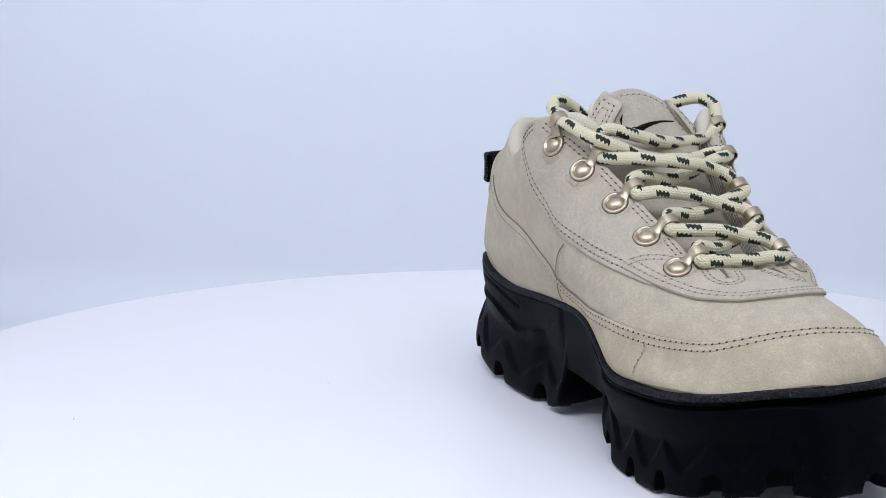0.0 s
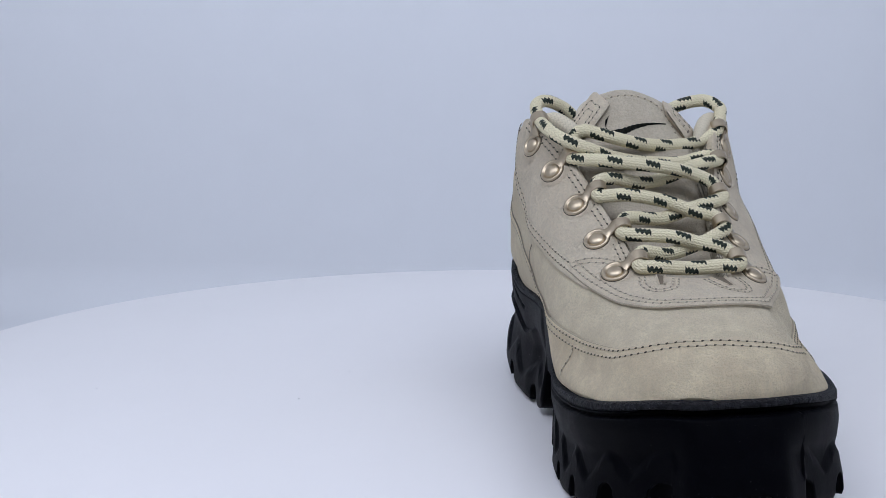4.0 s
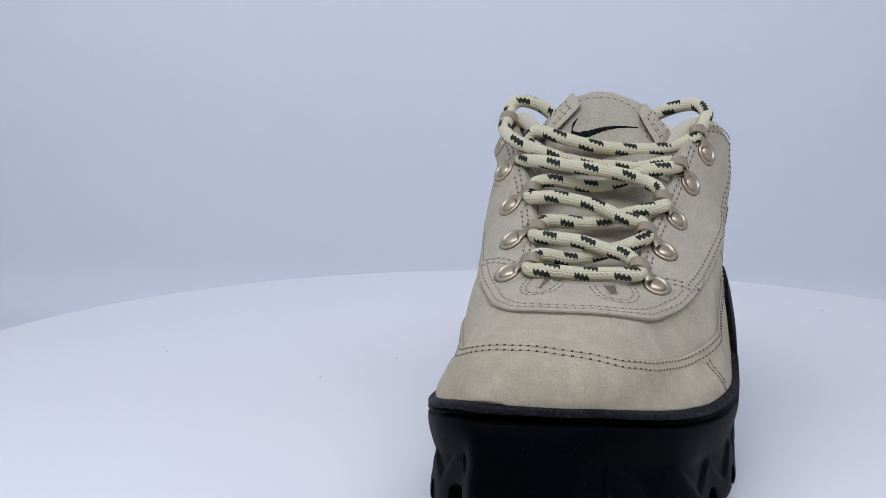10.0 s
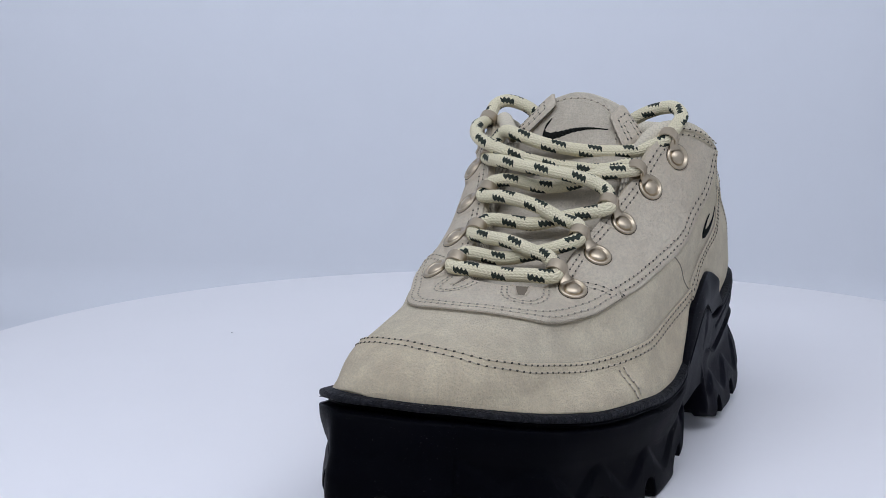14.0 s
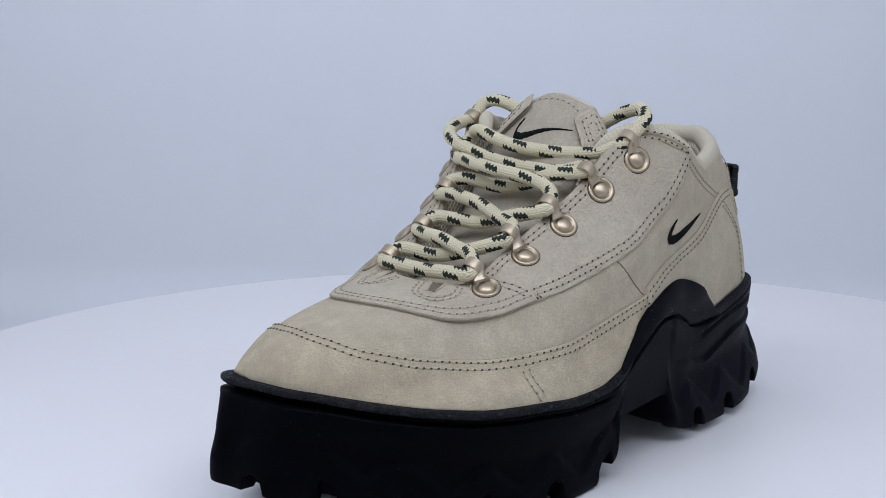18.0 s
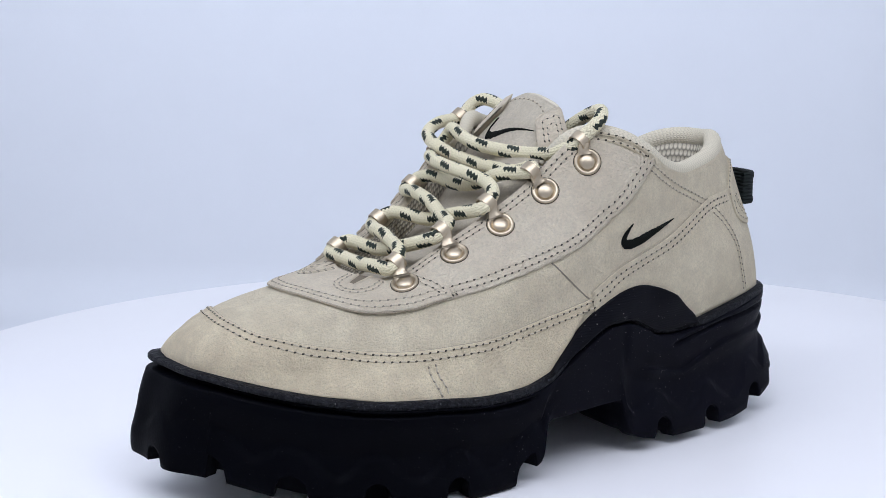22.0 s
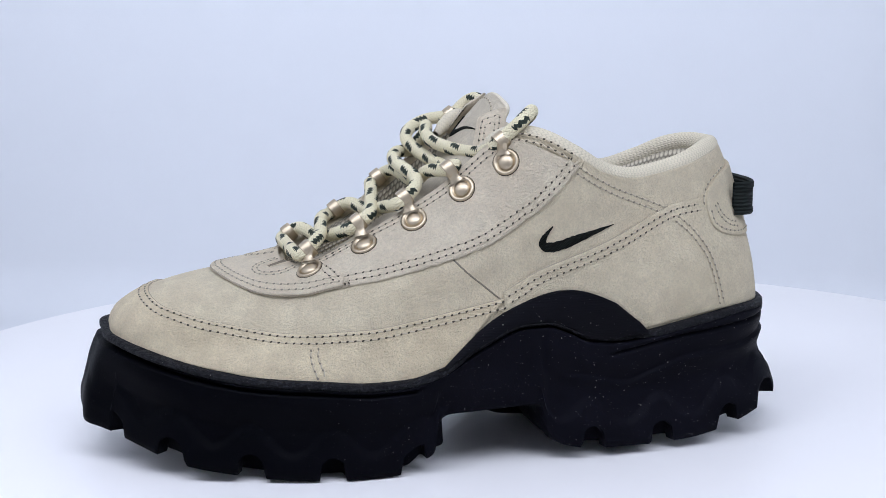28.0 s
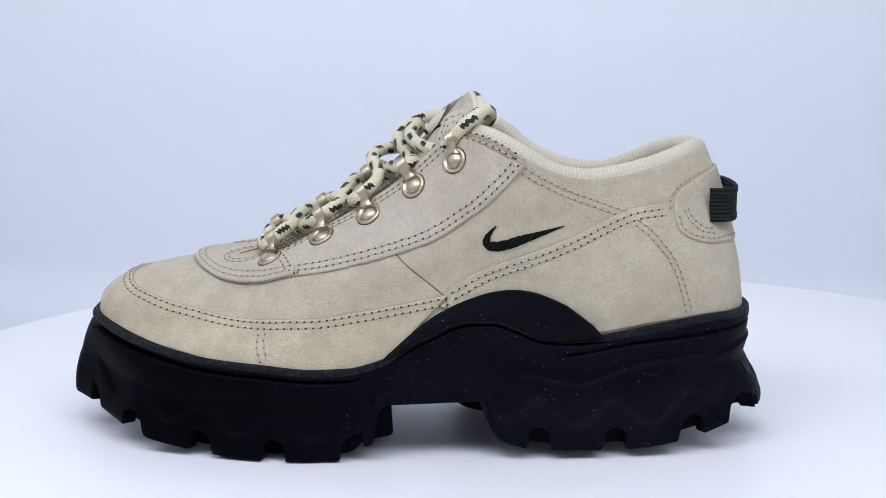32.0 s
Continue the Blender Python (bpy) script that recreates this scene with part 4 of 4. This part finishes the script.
def tube(name, points, radius, n, sides, uvs=False, flat=1.0):
    p = spline(points, n)
    d = np.gradient(p, axis=0)
    d /= np.linalg.norm(d, axis=1)[:, None]
    a = np.cross(d[0], (0.3, 0.2, 1.0))
    frames = []
    for k in range(n):
        a = a - d[k] * np.dot(a, d[k])
        a = a / np.linalg.norm(a)
        frames.append((a, np.cross(d[k], a)))
    s = np.concatenate([[0], np.cumsum(np.linalg.norm(np.diff(p, axis=0), axis=1))]) / 1000
    rows = np.array([[p[k] + radius * (frames[k][0] * math.cos(t) + frames[k][1] * math.sin(t) * flat) for t in np.linspace(0, math.tau, sides, endpoint=False)] for k in range(n)])
    uv = np.array([[(s[k], j / sides) for j in range(sides)] for k in range(n)]) if uvs else None
    caps = [tuple(range(sides))[::-1], tuple((n - 1) * sides + j for j in range(sides))]
    return grid_mesh(name, metres(rows), closed_u=True, uv=uv, extra=caps)


build_tongue()


def slab(name, corners, thick, mat, label, n=(9, 7)):
    """A soft-edged tab from four corner points (mm) and a thickness along its normal."""
    a, b, c, d = (np.array(p, float) for p in corners)
    normal = np.cross(b - a, d - a)
    normal /= np.linalg.norm(normal)
    rows = []
    for side, order in ((1, 1), (-1, -1)):
        for i in (range(n[0]) if side > 0 else range(n[0] - 1, -1, -1)):
            f = i / (n[0] - 1)
            row = []
            for j in range(n[1]):
                g = j / (n[1] - 1)
                x, y = 2 * f - 1, 2 * g - 1
                # rounded corners and edges
                k = max(abs(x), abs(y))
                r = math.hypot(x, y)
                s = 1.0 if r < 1e-6 else min(1.0, (k / r) * 1.3)
                f2, g2 = 0.5 + 0.5 * x * s, 0.5 + 0.5 * y * s
                p = (a * (1 - f2) + b * f2) * (1 - g2) + (d * (1 - f2) + c * f2) * g2
                row.append(p + normal * side * thick * 0.5 * (1 - 0.85 * k ** 6))
            rows.append(row)
    me = grid_mesh(name, metres(np.array(rows)), closed_v=True)
    return part(name, me, mat, shoe, label)


slab("lace_keeper", [(126.0, -15.5, 133.8), (132.5, -27.5, 120.8), (122.4, -34.4, 121.7), (116.4, -20.1, 138.9)], 3.2, SUEDE_GREY, "stitched pale suede lace keeper tab")
slab("lace_keeper", [(127.8, 7.6, 130.8), (132.3, 15.6, 118.5), (121.6, 22.6, 120.5), (116.2, 9.2, 135)], 3.2, SUEDE_GREY, "stitched pale suede lace keeper tab")


def tab_stitches(corners, side):
    """Two rows of stitches in a U round the tab's free end."""
    a, b, c, d = (np.array(p, float) for p in corners)
    n = np.cross(b - a, d - a)
    n = n / np.linalg.norm(n) * side
    lines = []
    for x, y in ((0.24, 0.20), (0.40, 0.34)):
        q = [(f, g) for f, g in ((0.9, y), (0.5, y), (x, y + 0.04), (x, 0.5), (x, 0.96 - y), (0.5, 1 - y), (0.9, 1 - y))]
        pts = [(a * (1 - f) + b * f) * (1 - g) + (d * (1 - f) + c * f) * g + n * 1.6 for f, g in q]
        lines.append([(Vector(metres(p)), Vector(n)) for p in spline(pts, 50)])
    sew(lines)


tab_stitches([(126.0, -15.5, 133.8), (132.5, -27.5, 120.8), (122.4, -34.4, 121.7), (116.4, -20.1, 138.9)], -1)
tab_stitches([(127.8, 7.6, 130.8), (132.3, 15.6, 118.5), (121.6, 22.6, 120.5), (116.2, 9.2, 135)], 1)

stitch([(184.5, 34.2, 69.5), (184.8, 32, 72.5)], 1.6, (-0.7, 0.7), 10)

# ---- plain dark emblems ----
def stroke(name, pts, halves, place, parent, label):
    p = spline(pts, 40)
    w = smooth_curve(np.linspace(0, 1, len(halves)), halves)(np.linspace(0, 1, 40))
    d = np.gradient(p, axis=0)
    rnd = random.Random(7)
    rows = []
    for side, lift in ((-1, 0.0), (-0.85, 0.28), (0, 0.36), (0.85, 0.28), (1, 0.0)):
        row = []
        for k in range(40):
            t = d[k] / np.linalg.norm(d[k])
            n2 = np.array([-t[1], t[0]])
            q = p[k] + n2 * w[k] * (side + (rnd.uniform(-.1, .1) if abs(side) == 1 else 0))
            row.append(place(q[0], q[1], lift))
        rows.append(row)
    part(name, grid_mesh(name, np.array(rows)), EMBROIDERY, parent, label)


stroke("emblem", [(108.2, 91.8), (111.5, 87.3), (111.2, 84.2), (106.5, 83.7), (99, 85.9), (91, 88.3), (82.2, 90.9)], [0.15, 1.3, 2.0, 1.95, 1.35, 0.75, 0.12],
       lambda u, z, lift: tuple(on_skin((u, 41, z), 0.1 + lift, "L")[0]), shoe, "dark embroidered side emblem")


def tongue_emblem():
    p = spline([(w, float(np.interp(z, T_PATH[:, 2], np.arange(80)))) for w, z in ((-0.44, 129.3), (-0.52, 125.6), (-0.46, 122.6), (-0.22, 123.0), (0.05, 124.8), (0.35, 126), (0.70, 126.6))], 40)
    half = smooth_curve(np.linspace(0, 1, 7), [0.12, 0.85, 1.7, 1.65, 1.25, 0.8, 0.12])(np.linspace(0, 1, 40))
    rows = []
    for side, lift in ((-1, 0.05), (-0.8, 0.45), (0, 0.6), (0.8, 0.45), (1, 0.05)):
        rows.append([tongue_point(i + half[k] * side * (0.75 + (0.22 * (k % 2) if abs(side) == 1 else 0)), w, lift) for k, (w, i) in enumerate(p)])
    part("emblem", grid_mesh("emblem", metres(np.array(rows))), EMBROIDERY, shoe, "dark embroidered tongue emblem")


tongue_emblem()

# ---- lace hooks ----
EYES = {"L": [((196.5, 20.1, 73.8), (196.5, 13.8, 81.7)), ((176, 21.6, 83.5), (177.2, 14.8, 91.5)), ((157.3, 24.8, 93.2), (159.9, 19.6, 101.1)), ((139.5, 28.9, 104.9), (143.7, 24.8, 112.3)), ((123, 33.2, 114.9), (125.1, 31.2, 123.3))],
        "R": [((197.8, -32.8, 76.9), (198.9, -24.4, 82.3)), ((178.2, -34.5, 86), (179.4, -25.3, 91.3)), ((159.6, -37.6, 96.2), (160.8, -29.8, 103.2)), ((141.6, -42, 107.2), (144.4, -36.2, 115)), ((125.1, -45.5, 116.7), (125.9, -45.3, 127.5))]}


def disc(centre, normal, profile, count=28):
    n = np.array(normal) / np.linalg.norm(normal)
    a = np.cross(n, (0.0, 0.3, 1.0))
    a /= np.linalg.norm(a)
    b = np.cross(n, a)
    c = np.array(centre)
    rows = [[c + (a * math.cos(t) + b * math.sin(t)) * r / 1000 + n * h / 1000 for t in np.linspace(0, math.tau, count, endpoint=False)] for r, h in profile]
    return grid_mesh("disc", np.array(rows), closed_u=True)


def build_hook(eye, loop):
    place, normal = on_skin(eye, 1.2 if eye[0] < 190 else 2.3)
    if eye[1] < 0:
        # the eyestay is pulled up and forward by the hooks on this side
        normal = (normal * 0.62 + Vector((0.42, -0.55, 0.7)) * 0.38).normalized()
        place = place + normal * 0.0004
    hook = part("lace_hook", disc(place, normal, [(5.0, -0.4), (5.1, 0.15), (4.95, 0.55), (4.6, 0.78), (4.1, 0.78), (3.65, 0.5), (3.35, 0.05), (0.01, 0.0)]), METAL, shoe, "pale gold metal lace hook with a riveted base")
    part("cushion", disc(place, normal, [(8.2, -3.2), (7.0, -1.5), (6.1, -0.55), (5.5, -0.12), (5.3, -0.05)]), SUEDE_GREY, hook, "suede pressed up round the hook")
    # thin dark ring: the contact shadow round the base, painted as colour
    part("cut_edge_and_shade", disc(place, normal, [(5.36, -0.4), (5.36, -0.02), (5.28, 0.03), (4.9, 0.03)]), HOOK_SHADE, hook, "dark ring painting the gap shadow round the hook")
    part("rivet", disc(place, normal, [(3.2, 0.0), (3.08, 0.35), (2.75, 0.72), (2.2, 1.06), (1.5, 1.3), (0.75, 1.42), (0.01, 1.45)]), METAL, hook)
    e, g = np.array(place) * 1000 + MID, np.array(loop, float)
    n = np.array(normal)
    axis = np.array([-0.80, 0.0, 0.60])
    axis /= np.linalg.norm(axis)
    way = g - e
    way = way - axis * np.dot(way, axis)
    way /= np.linalg.norm(way)
    # the band round the lace
    side = np.cross(axis, way)
    rows = []
    for x, r in ((-2.1, 3.12), (-2.15, 3.3), (-1.95, 3.62), (0, 3.7), (1.95, 3.62), (2.15, 3.3), (2.1, 3.12), (0, 3.05)):
        rows.append([g + axis * x + (way * math.cos(t) + side * math.sin(t)) * r for t in np.linspace(0, math.tau, 40, endpoint=False)])
    part("loop", grid_mesh("loop", metres(np.array(rows)), closed_u=True, closed_v=True, smooth=False), METAL, hook)
    # the strap from the base to the band
    start = e + n * 0.5
    path = spline([start + (g - start) * 0.32 + n * 0.0, start + (g - start) * 0.55 + n * 0.7, g - way * 2.2 + n * 2.6], 10)
    wide = np.interp(np.linspace(0, 1, 10), [0, 0.3, 1], [3.4, 2.15, 2.15])
    rows = []
    dirn = (path[-1] - path[0]) / np.linalg.norm(path[-1] - path[0])
    across = np.cross(dirn, n)
    across /= np.linalg.norm(across)
    for s, h in ((-1, 0.0), (-0.85, 0.5), (0, 0.65), (0.85, 0.5), (1, 0.0), (0.8, -0.5), (-0.8, -0.5)):
        rows.append([path[k] + across * s * wide[k] + n * h for k in range(10)])
    part("strap", grid_mesh("strap", metres(np.array(rows)), closed_v=True), METAL, hook)
    return hook


for _side in ("L", "R"):
    for _eye, _loop in EYES[_side]:
        build_hook(_eye, _loop)

# ---- the lace ----
def build_lace():
    ringp = {s + str(i + 1): np.array(EYES[s][i][1]) for s in "LR" for i in range(5)}
    low = np.array([3.6, 0, -2.6])
    tail_r = [(115, -22, 121), (113, -27, 127), (113, -33, 132), (115.7, -40.5, 134.7), (119, -45.2, 132.9)]
    tail_l = [(120.8, 33.4, 128), (117.4, 34, 131.3), (112.5, 28.5, 134), (110, 18, 131.5), (112, 9, 126), (115, 3, 119)]

    def run(*rows):
        return [np.array(p, float) for p in rows]

    pts = run(*tail_r)
    pts += [ringp["R5"]] + run((137, -45, 125.5), (145, -41, 122), (148, -32, 118.5), (146, -22.3, 115), (143, -13, 112.5), (140.5, -1, 111), (140, 11, 111), (140.5, 21, 113.5))
    pts += [ringp["L4"]] + run((149, 13, 110.5), (150.5, 0, 105.8), (152, -11, 104.6), (154.5, -22, 106.8), (157, -29, 105.8))
    pts += [ringp["R3"], ringp["R3"] + low * 0.8] + run((166, -19, 101.6), (168.3, -5, 99.2), (170.5, 5, 95.5), (172.5, 12.5, 94))
    pts += [ringp["L2"], ringp["L2"] + low * 0.8] + run((184.5, 5, 85.8), (189, -10, 82.4), (194.5, -21.5, 84.4))
    pts += [ringp["R1"], ringp["R1"] + low * 0.8] + run((202, -16.5, 80), (200.8, -6, 79), (201.5, 5, 79.6))
    pts += [ringp["L1"] + low * 0.8, ringp["L1"]] + run((192.5, 9.5, 84.8), (190, 2.8, 86), (188.5, -7.5, 88.6), (186, -18, 89.2))
    pts += [ringp["R2"] + low * 0.8, ringp["R2"]] + run((174.5, -22.5, 93.8), (171, -15, 93.2), (168.5, -6, 92.6), (166, 5, 95.5))
    pts += [ringp["L3"] + low * 0.8, ringp["L3"]] + run((155.5, 17.5, 104.8), (154, 10.4, 108), (157, -0.4, 110.8), (157.5, -13.4, 112.6), (153.5, -26.7, 113.8))
    pts += [ringp["R4"] + low * 0.5, ringp["R4"]] + run((139.5, -34.5, 121.5), (140, -30.5, 124.3), (142, -22.6, 122.6), (142, -12, 119.8), (137.5, -1, 117.9), (133, 9, 117.2), (129.5, 20.3, 118), (127, 28, 120.8))
    pts += [ringp["L5"]] + run(*tail_l)
    clean = [pts[0]]
    for p in pts[1:]:
        if np.linalg.norm(p - clean[-1]) > 1.5:
            clean.append(p)
    part("lace", tube("lace", clean, 2.62, 1300, 32, uvs=True), BRAID, shoe, "cream braided rope lace flecked with dark green")


build_lace()

# lace slots on the facing: a flat wedge with the slot's shade painted in, opening towards the laces, with a U of
# stitches round its end
def lace_slot(tip, back, wide_tip, wide_back):
    tip, back = np.array(tip, float), np.array(back, float)
    d = (back - tip) / np.linalg.norm(back - tip)
    w = np.array([-d[1], d[0], 0.0])
    rows = []
    for f in np.linspace(0, 1, 12):
        half = wide_tip + (wide_back - wide_tip) * f ** 0.8
        rows.append([tuple(on_skin(tip + (back - tip) * f + w * half * k, 1.98 if abs(k) < 1 else 1.9)[0]) for k in np.linspace(-1, 1, 7)])
    part("lace_slot", grid_mesh("lace_slot", rows), SLOT, shoe, "flat wedge on the facing with the slot's shade in its colour")
    for k in (-1, 1):
        line = [tip + (back - tip) * f + w * k * (wide_tip + (wide_back - wide_tip) * f ** 0.8 + 0.5) for f in np.linspace(0, 1, 8)]
        ridge("slot_edge", line, 0.6, 0.4, SUEDE_GREY, "raw edge of the slot", 24, 2.0)


for _tip, _back, _a, _b, _round in (((211.5, -19.5, 75), (203, -17.5, 77.5), 0.5, 1.3, ((203, -23.5, 78), (209, -24.5, 75), (214, -23.3, 74), (215.7, -20, 74), (213.5, -16.2, 75), (206, -13.5, 76))),
                                    ((211, 6.5, 73.5), (201.5, 3.2, 76), 1.1, 2.8, ((201, 11, 75), (207, 12.8, 73), (212.8, 11.3, 72.5), (215.3, 7, 73), (213.5, 2.6, 74), (206, -0.8, 75)))):
    lace_slot(_tip, _back, _a, _b)
    stitch(_round, 2.1, (0.0, 1.9 if _round[0][1] < 0 else -1.9), 50, True)


def motions():
    turn = smooth_curve([0, 3, 6, 9, 13, 17, 19, 23, 28, 32], [113.1, 102.8, 92.4, 81.95, 67.5, 53.2, 46.1, 31.8, 14.1, 0.0])
    rest = pose(0.093, -0.036, 0.0, 0, 0, 183.2) @ Matrix.Translation((MID[0] / 1000, MID[1] / 1000, 0))
    steps = [k * 0.5 for k in range(65)]
    walk(shoe, [(t, pose(0, 0, 0, 0, 0, float(turn(t))) @ rest) for t in steps])
    walk(turntable, [(t, pose(0, 0, 0, 0, 0, float(turn(t)))) for t in steps])


motions()
